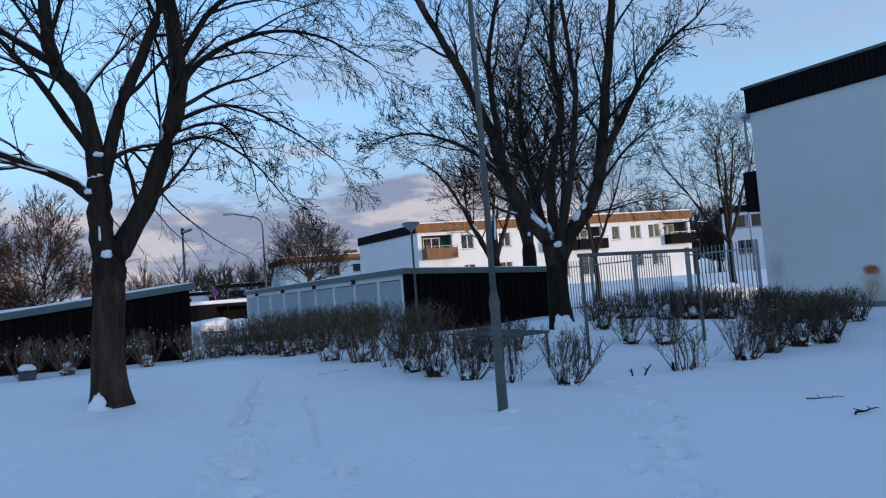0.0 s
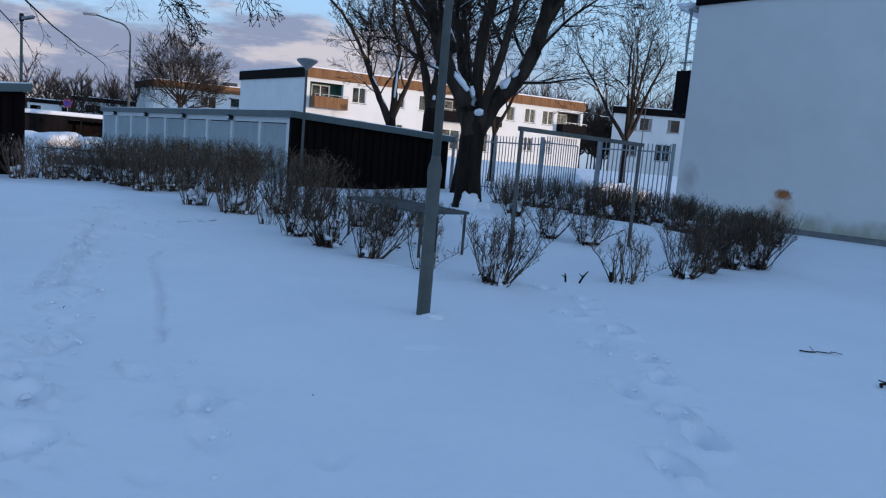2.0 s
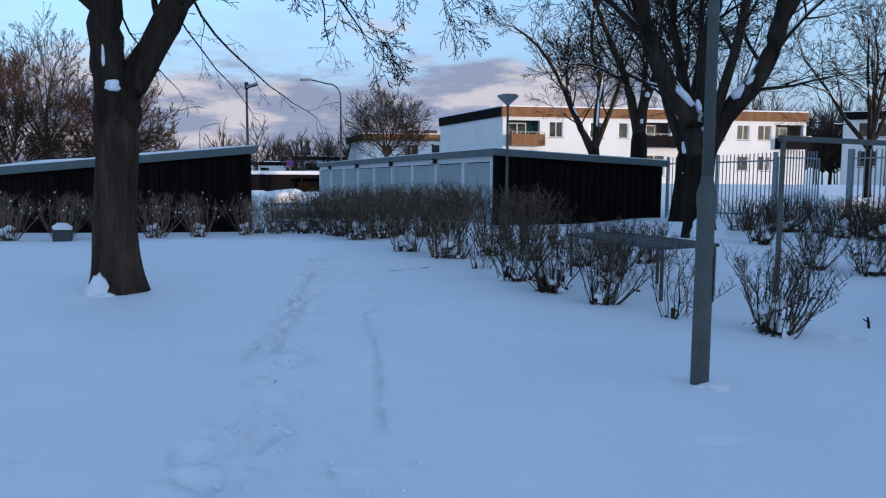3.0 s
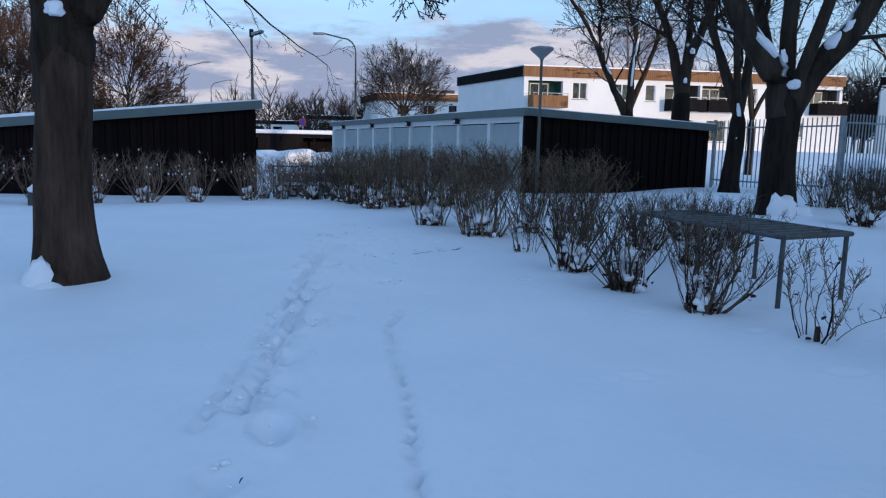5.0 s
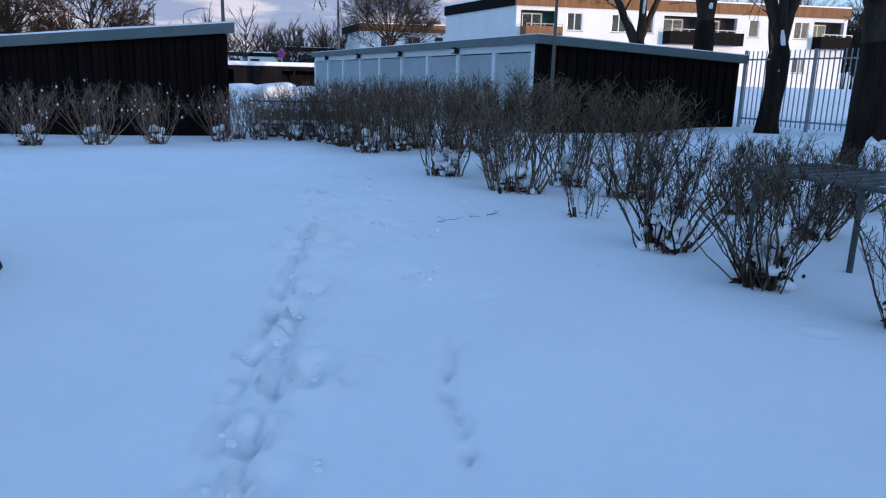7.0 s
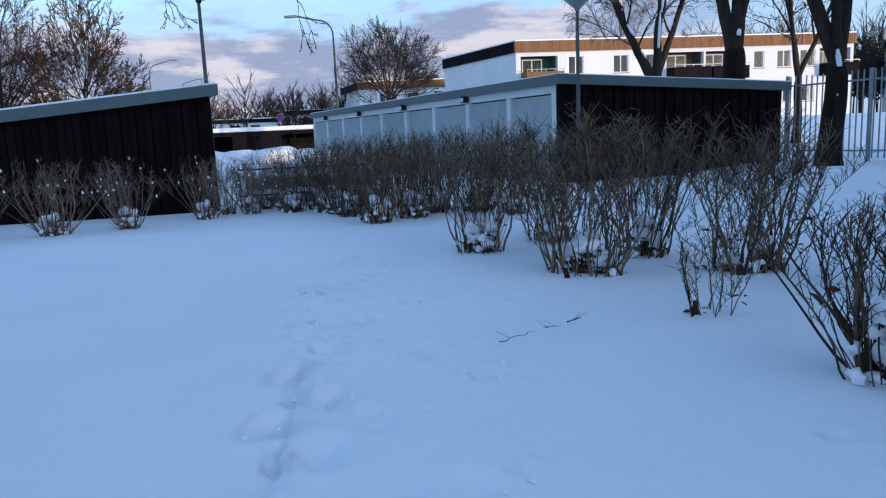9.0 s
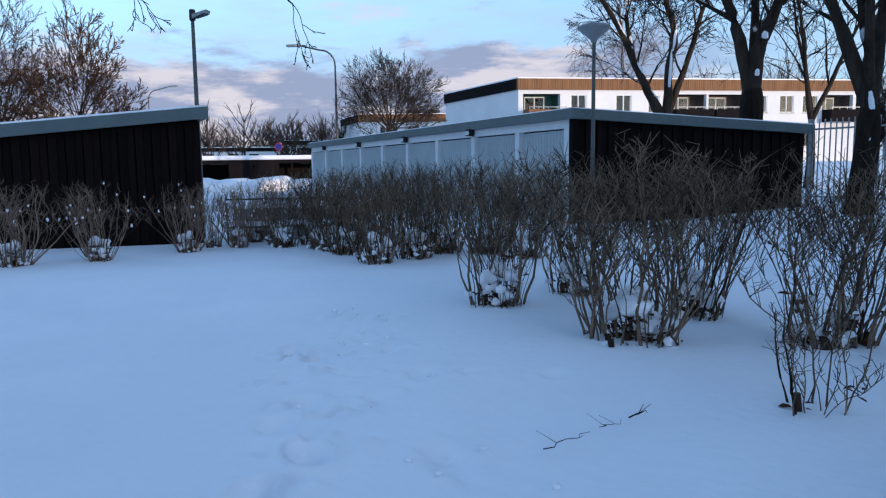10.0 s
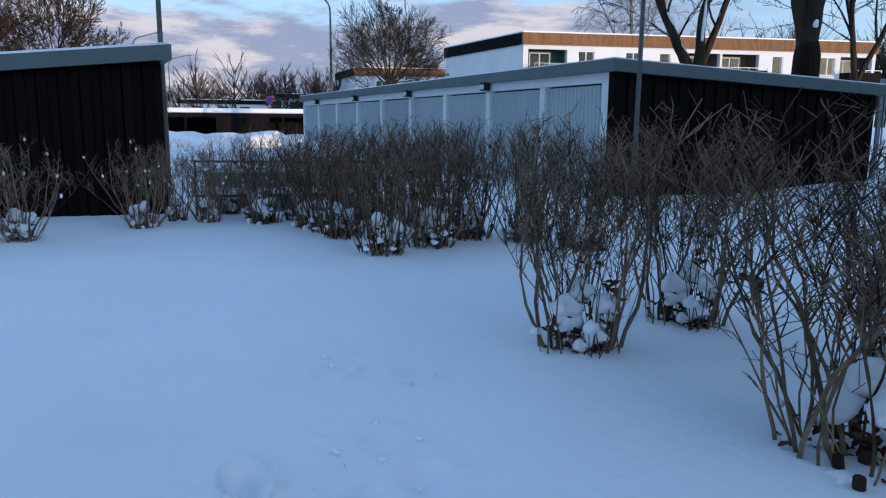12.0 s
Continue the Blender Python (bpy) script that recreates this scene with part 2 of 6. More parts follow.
class Tubes:
    """Collects tapered tubes into one mesh."""

    def __init__(self):
        self.v, self.f = [], []

    def add(self, pts, radii, sides=5, cap=True):
        base = len(self.v)
        n = len(pts)
        ring = [(math.cos(2 * math.pi * k / sides), math.sin(2 * math.pi * k / sides)) for k in range(sides)]
        for i in range(n):
            a, b = pts[max(i - 1, 0)], pts[min(i + 1, n - 1)]
            dx, dy, dz = b[0] - a[0], b[1] - a[1], b[2] - a[2]
            ln = math.sqrt(dx * dx + dy * dy + dz * dz) or 1e-6
            dx, dy, dz = dx / ln, dy / ln, dz / ln
            if abs(dz) < 0.95:
                h = math.hypot(dx, dy)
                ux, uy, uz = -dy / h, dx / h, 0.0
            else:
                h = math.hypot(dx, dz)
                ux, uy, uz = dz / h, 0.0, -dx / h
            wx, wy, wz = dy * uz - dz * uy, dz * ux - dx * uz, dx * uy - dy * ux
            r = radii[i]
            px, py, pz = pts[i][0], pts[i][1], pts[i][2]
            for c, s in ring:
                self.v.append((px + r * (c * ux + s * wx), py + r * (c * uy + s * wy), pz + r * (c * uz + s * wz)))
        for i in range(n - 1):
            for k in range(sides):
                k2 = (k + 1) % sides
                q = base + i * sides
                self.f.append((q + k, q + k2, q + sides + k2, q + sides + k))
        if cap:
            self.f.append(tuple(base + (n - 1) * sides + k for k in range(sides)))

    def mesh(self, name):
        me = bpy.data.meshes.new(name)
        me.from_pydata(self.v, [], self.f)
        return me


def tube_bm(bm, a, b, r0, r1=None, sides=12):
    """A capped tapered rod from a to b."""
    a, b = Vector(a), Vector(b)
    r1 = r0 if r1 is None else r1
    q = (b - a).to_track_quat("Z", "Y").to_matrix().to_4x4()
    bmesh.ops.create_cone(bm, cap_ends=True, segments=sides, radius1=r0, radius2=r1, depth=(b - a).length, matrix=Matrix.Translation((a + b) / 2) @ q)


def lump(bm, c, size, seed, sub=3, rough=0.25, cut=-0.35):
    """An uneven rounded heap of snow."""
    r = bmesh.ops.create_icosphere(bm, subdivisions=sub, radius=1.0)
    off = Vector((seed * 3.1, seed * 1.7, seed * 0.9))
    for v in r["verts"]:
        n = noise.noise(v.co * 1.6 + off) * rough * 1.6 + noise.noise(v.co * 4.1 + off) * rough * 0.5
        v.co *= 1 + n
        v.co = Vector((v.co.x * size[0], v.co.y * size[1], max(v.co.z, cut) * size[2])) + Vector(c)


# ---- ground ----
def sstep(t):
    t = np.clip(t, 0.0, 1.0)
    return t * t * (3 - 2 * t)


def level(x, y):
    """Height of the snow's broad shape."""
    x, y = np.asarray(x, float), np.asarray(y, float)
    right = 0.35 * sstep((x + 0.3) / 2.8) * sstep((y - 13.0) / 4.5) * (1 - 0.5 * sstep((y - 22) / 6)) * (1 - 0.5 * sstep((x - 4.5) / 3.5))
    back = 1.3 * sstep((y - 34) / 26) * sstep((x + 12) / 14)
    left = -0.1 * sstep((y - 19) / 4) * sstep((-5 - x) / 4)
    return right + back + left


def gz(x, y):
    return float(level(x, y))


def axis_lines(lo, hi, step, far):
    inner = list(np.arange(lo, hi + step / 2, step))
    out, d = [], step
    a, b = lo, hi
    left, right_ = [], []
    while a > -far or b < far:
        d *= 1.22
        a, b = a - d, b + d
        left.append(a)
        right_.append(b)
    return np.array(left[::-1] + inner + right_)


gx, gy = axis_lines(-5.0, 2.8, 0.036, 1500), axis_lines(5.4, 16.4, 0.036, 1500)
X, Y = np.meshgrid(gx, gy)
Z = level(X, Y)
near = ((X > -9) & (X < 9) & (Y > 0) & (Y < 22)).astype(float)
rng_g = np.random.default_rng(4)
for k in range(26):
    a = rng_g.uniform(0, math.pi)
    wl_ = rng_g.uniform(0.5, 4.5)
    amp = 0.0035 * wl_
    Z += near * amp * np.sin((X * math.cos(a) + Y * math.sin(a)) * 2 * math.pi / wl_ + rng_g.uniform(0, 6.3)) * 0.55


def dent(x, y, ang, length, width, depth, rim=0.35):
    """One print: an oval pit with a thrown-up rim."""
    global Z
    i0, i1 = np.searchsorted(gx, (x - 0.6, x + 0.6))
    j0, j1 = np.searchsorted(gy, (y - 0.6, y + 0.6))
    sel = (slice(j0, j1), slice(i0, i1))
    dx, dy = X[sel] - x, Y[sel] - y
    c, s = math.cos(ang), math.sin(ang)
    q = np.sqrt(((dx * c + dy * s) / length) ** 2 + ((-dx * s + dy * c) / width) ** 2)
    Z[sel] += -2.1 * depth * np.exp(-(q ** 4)) + 2.1 * depth * rim * np.exp(-((q - 1.45) / 0.35) ** 2)


CRUMBS = []


def trail(points, gap, side, depth, rng, scatter=0.06):
    """Prints to both sides of a line, with crumbs of snow between."""
    for (x0, y0), (x1, y1) in zip(points, points[1:]):
        ln = math.hypot(x1 - x0, y1 - y0)
        ang = math.atan2(y1 - y0, x1 - x0)
        n = max(1, round(ln / gap))
        for i in range(n):
            t = (i + rng.uniform(0.2, 0.8)) / n
            sd = side if (i % 2) else -side
            x = x0 + (x1 - x0) * t - math.sin(ang) * sd + rng.uniform(-scatter, scatter)
            y = y0 + (y1 - y0) * t + math.cos(ang) * sd + rng.uniform(-scatter, scatter)
            dent(x, y, ang + rng.uniform(-0.35, 0.35), rng.uniform(0.11, 0.16), rng.uniform(0.065, 0.09), depth * rng.uniform(0.5, 1.1))
            CRUMBS.extend((x + rng.gauss(0, 0.11), y + rng.gauss(0, 0.13), rng.uniform(0.007, 0.021)) for _ in range(4))
            for _ in range(7):
                dent(x + rng.uniform(-0.24, 0.24), y + rng.uniform(-0.25, 0.25), rng.uniform(0, 3), rng.uniform(0.03, 0.06), rng.uniform(0.03, 0.05), rng.uniform(-0.014, 0.012), 0.2)


rng = random.Random(11)
trail([(-0.9, 4.4), (-1.35, 5.7), (-1.9, 7.2), (-2.3, 8.7), (-2.65, 9.8), (-3.05, 11.3), (-3.9, 13.9), (-4.6, 16.1)], 0.36, 0.09, 0.028, rng)
trail([(-1.3, 5.0), (-1.7, 6.4), (-2.05, 7.6)], 0.25, 0.16, 0.026, rng, 0.12)
trail([(-0.3, 5.2), (-0.8, 6.4), (-1.2, 7.5)], 0.5, 0.12, 0.028, rng, 0.1)
trail([(1.55, 5.4), (1.65, 6.6), (1.9, 7.7), (2.0, 8.6), (2.1, 10.0), (2.3, 10.9)], 0.42, 0.14, 0.05, rng)
trail([(-2.9, 12.6), (-3.2, 14.0), (-3.9, 15.6), (-4.6, 17.5)], 0.55, 0.12, 0.012, rng, 0.15)
for _ in range(26):
    dent(rng.uniform(-4.5, 2.0), rng.uniform(5, 16), rng.uniform(0, 3.1), rng.uniform(0.05, 0.13), rng.uniform(0.04, 0.07), rng.uniform(0.006, 0.016))
# the drag line beside the prints
line = [(-1.30, 7.9), (-1.62, 9.0), (-1.80, 9.6), (-2.06, 10.3), (-2.24, 10.9), (-2.3, 11.5)]
for (x0, y0), (x1, y1) in zip(line, line[1:]):
    n = int(math.hypot(x1 - x0, y1 - y0) / 0.05)
    for i in range(n):
        t = i / n
        dent(x0 + (x1 - x0) * t + rng.uniform(-0.012, 0.012), y0 + (y1 - y0) * t, math.atan2(y1 - y0, x1 - x0), 0.06, rng.uniform(0.018, 0.035), 0.010 * rng.uniform(0.2, 1.4), 0.25)

for groove, dep in (([(-2.5, 9.2), (-2.78, 10.1), (-3.0, 11.0), (-3.2, 11.7)], 0.018), ([(-2.62, 9.0), (-2.92, 10.1), (-3.14, 11.0), (-3.5, 12.4), (-3.92, 13.9)], 0.014)):
    for (x0, y0), (x1, y1) in zip(groove, groove[1:]):
        n = int(math.hypot(x1 - x0, y1 - y0) / 0.06)
        for i in range(n):
            t = i / n
            dent(x0 + (x1 - x0) * t + rng.uniform(-0.02, 0.02), y0 + (y1 - y0) * t, math.atan2(y1 - y0, x1 - x0), 0.07, rng.uniform(0.03, 0.05), dep * rng.uniform(0.2, 1.2), 0.3)

nx, ny = len(gx), len(gy)
verts = np.stack([X.ravel(), Y.ravel(), Z.ravel()], 1)
idx = np.arange(nx * ny).reshape(ny, nx)
quads = np.stack([idx[:-1, :-1], idx[:-1, 1:], idx[1:, 1:], idx[1:, :-1]], -1).reshape(-1, 4)
me = bpy.data.meshes.new("ground")
me.from_pydata(verts.tolist(), [], quads.tolist())
ground = link("ground", me, M_snow, None, "", True)
tagged(ground, "snow-covered lawn with footprints and drag marks", "ground", kind="structure")

# loose crumbs of snow thrown up along the prints
bm = bmesh.new()
for i, (x, y, r) in enumerate(CRUMBS):
    lump(bm, (x, y, gz(x, y) + r * 0.2 + 0.006), (r * 1.2, r, r * 0.75), i * 0.37, 1, 0.5, -0.8)
crumbs = part("snow_crumbs", bm, M_snow_soft, None, "", True)
tagged(crumbs, "loose crumbs of snow beside the footprints", "snow", kind="stuff")


# ---- buildings ----
def open_wall(bm, f, x0, x1, z0, z1, y0, y1, openings):
    """A wall along x with real openings (xa, xb, za, zb) through it."""
    xs = sorted({x0, x1, *(v for o in openings for v in o[:2])})
    for a, b in zip(xs, xs[1:]):
        mid = (a + b) / 2
        holes = sorted((o[2], o[3]) for o in openings if o[0] < mid < o[1])
        z = z0
        for h0, h1 in holes:
            if h0 > z:
                box(bm, (a, y0, z), (b, y1, h0), f)
            z = h1
        if z < z1:
            box(bm, (a, y0, z), (b, y1, z1), f)


def window(parent, f, x0, x1, z0, z1, y, bars=1, sill=True, name="window"):
    """A window in a wall that faces -y: frame, panes, sill."""
    fr = bmesh.new()
    w = 0.07
    box(fr, (x0, y + 0.04, z0), (x0 + w, y + 0.12, z1), f)
    box(fr, (x1 - w, y + 0.04, z0), (x1, y + 0.12, z1), f)
    box(fr, (x0 + w, y + 0.04, z0), (x1 - w, y + 0.12, z0 + w), f)
    box(fr, (x0 + w, y + 0.04, z1 - w), (x1 - w, y + 0.12, z1), f)
    cuts = [x0 + w + (x1 - x0 - 2 * w) * k / (bars + 1) for k in range(bars + 2)]
    for c in cuts[1:-1]:
        box(fr, (c - 0.035, y + 0.045, z0 + w), (c + 0.035, y + 0.115, z1 - w), f)
    win = part(name, fr, M_white, parent, "white-painted window frame")
    for a, b in zip(cuts, cuts[1:]):
        g = bmesh.new()
        box(g, (a + 0.03, y + 0.075, z0 + w - 0.01), (b - 0.03, y + 0.085, z1 - w + 0.01), f)
        part("pane", g, M_glass, win).visible_shadow = False
    if sill:
        s = bmesh.new()
        box(s, (x0 - 0.05, y - 0.06, z0 - 0.06), (x1 + 0.05, y + 0.035, z0 - 0.004), f)
        part("window_sill", s, M_metal, win)
    return win


def curtain(parent, f, x0, x1, z0, z1, y):
    """Hanging folds of cloth behind a pane."""
    b = bmesh.new()
    n = max(6, int((x1 - x0) / 0.05))
    row = [(x0 + (x1 - x0) * i / n, y + 0.03 * math.sin(i * 1.9)) for i in range(n + 1)]
    lo = [b.verts.new(f(x, yy, z0)) for x, yy in row]
    hi = [b.verts.new(f(x, yy, z1)) for x, yy in row]
    for i in range(n):
        b.faces.new((lo[i], lo[i + 1], hi[i + 1], hi[i]))
    bmesh.ops.solidify(b, geom=b.faces[:], thickness=0.01)
    part("curtain", b, M_white, parent)


def flat_house(name, site, L, D, z1, fascia, wins, balconies, fascia_mat, label, side_fascia=None, floors=(), seed=1):
    """A flat-roofed house: x along the front, y to the back. wins: (xa, xb, za, zb, bars). balconies: (xa, xb, z floor, recess, front material, wall material)."""
    f = site
    h = thing(name, site.base(), label, "house")
    openings = [w[:4] for w in wins] + [(b[0], b[1], b[2], b[2] + 2.15) for b in balconies]
    b = bmesh.new()
    zt = z1 - fascia
    open_wall(b, f, 0, L, -2.5, zt, 0, 0.3, openings)
    bmesh.ops.remove_doubles(b, verts=b.verts[:], dist=0.0005)
    part("wall", b, M_render, h, "white rendered front wall")
    for nm, lo, hi in (("wall", (-0.003, 0.3, -2.5), (0.3, D, zt)), ("wall", (L - 0.3, 0.3, -2.5), (L + 0.003, D, zt)), ("wall", (0.3, D - 0.3, -2.5), (L - 0.3, D, zt))):
        b = bmesh.new()
        box(b, lo, hi, f)
        part(nm, b, M_render, h)
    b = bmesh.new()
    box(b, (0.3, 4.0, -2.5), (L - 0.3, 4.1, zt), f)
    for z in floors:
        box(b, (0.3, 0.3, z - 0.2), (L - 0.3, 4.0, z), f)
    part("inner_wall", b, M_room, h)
    b = bmesh.new()
    box(b, (0.05, 0.05, zt - 0.002), (L - 0.05, D - 0.05, z1 - 0.06), f)
    roof = part("roof", b, M_roof, h, "flat felt roof")
    b = bmesh.new()
    box(b, (-0.1, -0.1, z1 - 0.05), (L + 0.1, D + 0.1, z1 + 0.05), f)
    part("roof_snow", b, M_snow_soft, roof, "thin snow on the roof edge")
    for nm, ang, lo, hi, mt in (("fascia", 0, (-0.12, -0.12, zt), (L + 0.12, 0.04, z1 - 0.055), fascia_mat), ("fascia", 1, (-0.12, 0.04, zt), (0.04, D + 0.12, z1 - 0.055), side_fascia or fascia_mat), ("fascia", 1, (L - 0.04, 0.04, zt), (L + 0.12, D + 0.12, z1 - 0.055), side_fascia or fascia_mat)):
        b = bmesh.new()
        box(b, lo, hi, f)
        step = 0.2
        if ang == 0:
            x = lo[0] + 0.03
            while x < hi[0] - 0.15:
                box(b, (x, lo[1] - 0.025, lo[2] - 0.03), (x + 0.14, lo[1] - 0.001, hi[2] - 0.02), f)
                x += step
        else:
            y = lo[1] + 0.03
            while y < hi[1] - 0.15:
                xa = lo[0] if lo[0] < 1 else hi[0]
                sg = -1 if lo[0] < 1 else 1
                box(b, (min(xa + sg * 0.025, xa + sg * 0.001), y, lo[2] - 0.03), (max(xa + sg * 0.025, xa + sg * 0.001), y + 0.14, hi[2] - 0.02), f)
                y += step
        part(nm, b, mt, h, "boarded roof fascia")
    rr = random.Random(seed)
    for w in wins:
        win = window(h, f, *w[:4], 0.0, w[4])
        if rr.random() < 0.4:
            ww = w[1] - w[0]
            side = rr.random() < 0.5
            curtain(win, f, w[0] + 0.08 if side else w[1] - 0.08 - ww * 0.25, w[0] + 0.08 + ww * 0.25 if side else w[1] - 0.08, w[2] + 0.08, w[3] - 0.08, 0.22)
    for xa, xb, zf, rec, fm, wm in balconies:
        bal = bmesh.new()
        box(bal, (xa, -0.9, zf - 0.18), (xb, rec + 0.1, zf), f)
        bal = part("balcony", bal, M_concrete, h, "balcony with boarded front")
        n = max(3, int((xb - xa) / 0.14))
        for k in range(n):
            b = bmesh.new()
            x = xa + (xb - xa) * k / n
            box(b, (x, -0.95, zf - 0.25), (x + (xb - xa) / n - 0.012, -0.905, zf + 0.82), f)
            part("board", b, fm, bal)
        for xx in (xa - 0.002, xb - 0.038):
            b = bmesh.new()
            box(b, (xx, -0.9, zf - 0.25), (xx + 0.04, -0.02, zf + 0.82), f)
            part("balcony_side", b, fm, bal)
        b = bmesh.new()
        box(b, (xa, -0.95, zf + 0.98), (xb, -0.90, zf + 1.03), f)
        for k in range(5):
            x = xa + 0.02 + (xb - xa - 0.08) * k / 4
            box(b, (x, -0.945, zf + 0.82), (x + 0.04, -0.905, zf + 0.98), f)
        part("rail", b, M_steel, bal)
        b = bmesh.new()
        box(b, (xa - 0.05, 0.3, zf), (xa + 0.02, rec, zf + 2.15), f)
        box(b, (xb - 0.02, 0.3, zf), (xb + 0.05, rec, zf + 2.15), f)
        wa, wb = xa + 0.25 * (xb - xa), xb - 0.2 * (xb - xa)
        open_wall(b, f, xa + 0.02, xb - 0.02, zf, zf + 2.15, rec, rec + 0.1, [(wa, wb, zf + 0.1, zf + 2.0)])
        part("recess_wall", b, wm, bal)
        window(bal, f, wa, wb, zf + 0.1, zf + 2.0, rec, 1, False, "balcony_door")
    return h


def garage_roof(parent, f, x0, x1, y0, y1, za, zb, snow_h=0.05):
    """A single-pitch roof from za at x0 to zb at x1, with sheet fascia and snow."""
    def zz(x):
        return za + (zb - za) * (x - x0) / (x1 - x0)
    o = 0.12
    fh = 0.19
    b = bmesh.new()
    hexa(b, [f(x, y, zz(x) - 0.12) for x, y in ((x0, y0), (x1, y0), (x1, y1), (x0, y1))], [f(x, y, zz(x) - 0.02) for x, y in ((x0, y0), (x1, y0), (x1, y1), (x0, y1))])
    part("roof", b, M_roof, parent)
    b = bmesh.new()
    for (xa, ya, xb, yb) in ((x0 - o, y0 - o, x1 + o, y0), (x0 - o, y1, x1 + o, y1 + o), (x0 - o, y0, x0, y1), (x1, y0, x1 + o, y1)):
        q = ((xa, ya), (xb, ya), (xb, yb), (xa, yb))
        hexa(b, [f(x, y, zz(x) - fh) for x, y in q], [f(x, y, zz(x) + 0.02) for x, y in q])
    part("fascia", b, M_metal, parent, "grey-green sheet-metal fascia")
    # snow lying on the roof with a soft uneven edge
    b = bmesh.new()
    nx_, ny_ = 14, max(8, int((y1 - y0) / 0.7))
    grid = []
    for j in range(ny_ + 1):
        row = []
        for i in range(nx_ + 1):
            u, v = i / nx_, j / ny_
            x = x0 - o + 0.03 + (x1 - x0 + 2 * o - 0.06) * u
            y = y0 - o + 0.03 + (y1 - y0 + 2 * o - 0.06) * v
            edge = min(u, 1 - u, v, 1 - v)
            h = snow_h * min(1, 0.35 + edge * 14) * (1 + 0.5 * noise.noise(Vector((x * 0.8, y * 0.8, 2.0))))
            row.append(b.verts.new(f(x, y, zz(x) + 0.022 + h)))
        grid.append(row)
    for j in range(ny_):
        for i in range(nx_):
            b.faces.new((grid[j][i], grid[j][i + 1], grid[j + 1][i + 1], grid[j + 1][i]))
    ed = [e for e in b.edges if e.is_boundary]
    ex = bmesh.ops.extrude_edge_only(b, edges=ed)
    for v in ex["geom"]:
        if isinstance(v, bmesh.types.BMVert):
            v.co.z -= 0.05
    bmesh.ops.recalc_face_normals(b, faces=b.faces[:])
    part("roof_snow", b, M_snow_soft, parent, "even layer of snow", True)


BOARDS = []


def board_wall(parent, f, origin, x0, x1, y, za, zb, bottom, ang):
    """Boards in two depths side by side: each one a piece. The pieces are linked at the end of the file."""
    BOARDS.append((parent, f, x0, x1, y, za, zb, bottom, ang))


# garage row with its doors along the drive
sg = Site(-2.6, 26.7, 0.0, 28, 126)
garage = thing("garage_row", sg.base(), "row of garages with pale ribbed doors and dark boarded end", "garage")
GL, GW = 19.5, 6.2
b = bmesh.new()
hexa(b, [sg(x, y, -0.4) for x, y in ((0.1, 0.1), (GW - 0.05, 0.1), (GW - 0.05, 0.2), (0.1, 0.2))], [sg(x, y, z) for x, y, z in ((0.1, 0.1, 2.26), (GW - 0.05, 0.1, 1.98), (GW - 0.05, 0.2, 1.98), (0.1, 0.2, 2.26))])
part("wall", b, M_dark, garage, "dark backing wall")
for lo, hi in (((GW - 0.15, 0.2, -0.4), (GW - 0.05, GL, 1.98)), ((0.1, GL - 0.1, -0.4), (GW - 0.15, GL, 1.98))):
    b = bmesh.new()
    box(b, lo, hi, sg)
    part("wall", b, M_dark, garage)
b = bmesh.new()
box(b, (0.0, 0.12, 2.02), (0.14, GL - 0.02, 2.24), sg)
part("lintel", b, M_frame, garage, "pale painted board over the doors")
garage_roof(garage, sg, 0.0, GW, 0.0, GL, 2.39, 2.11, 0.065)
board_wall(garage, sg, None, 0.05, GW - 0.02, 0.0, 2.22, 1.94, -0.25, 28)
PITCH = GL / 9
for k in range(10):
    b = bmesh.new()
    y = min(max(k * PITCH - 0.09, 0.13), GL - 0.2)
    box(b, (-0.02, y, -0.3), (0.12, y + 0.18, 2.02), sg)
    part("door_post", b, M_frame, garage)
b = bmesh.new()
box(b, (-0.02, 0.0, -0.3), (0.1, 0.125, 2.2), sg)
part("corner_board", b, M_board, garage)
for k in range(9):
    b = bmesh.new()
    ya, yb = k * PITCH + 0.11, (k + 1) * PITCH - 0.11
    if k == 0:
        ya += 0.2
    n = int((yb - ya) / 0.11)
    front = [(0.08, ya)]
    for i in range(n):
        y = ya + (yb - ya) * (i + 0.5) / n
        front += [(0.08, y - 0.035), (0.052, y - 0.018), (0.052, y + 0.018), (0.08, y + 0.035)]
    front += [(0.08, yb), (0.11, yb), (0.11, ya)]
    lo_, hi_ = [b.verts.new(sg(x, yy, -0.2)) for x, yy in front], [b.verts.new(sg(x, yy, 1.99)) for x, yy in front]
    for i in range(len(front)):
        j = (i + 1) % len(front)
        b.faces.new((lo_[i], lo_[j], hi_[j], hi_[i]))
    b.faces.new(hi_)
    bmesh.ops.recalc_face_normals(b, faces=b.faces[:])
    part("garage_door", b, M_door, garage, "closed pale grey ribbed metal garage door")
for k in (2, 4, 6, 8):
    y = k * PITCH
    b = bmesh.new()
    box(b, (-0.17, y - 0.11, 2.04), (-0.025, y + 0.11, 2.23), sg, 0.015)
    lamp_ = part("wall_lamp", b, M_black, garage, "small black wall lamp")
    b = bmesh.new()
    box(b, (-0.185, y - 0.08, 2.07), (-0.172, y + 0.08, 2.17), sg)
    part("lens", b, M_frame, lamp_)

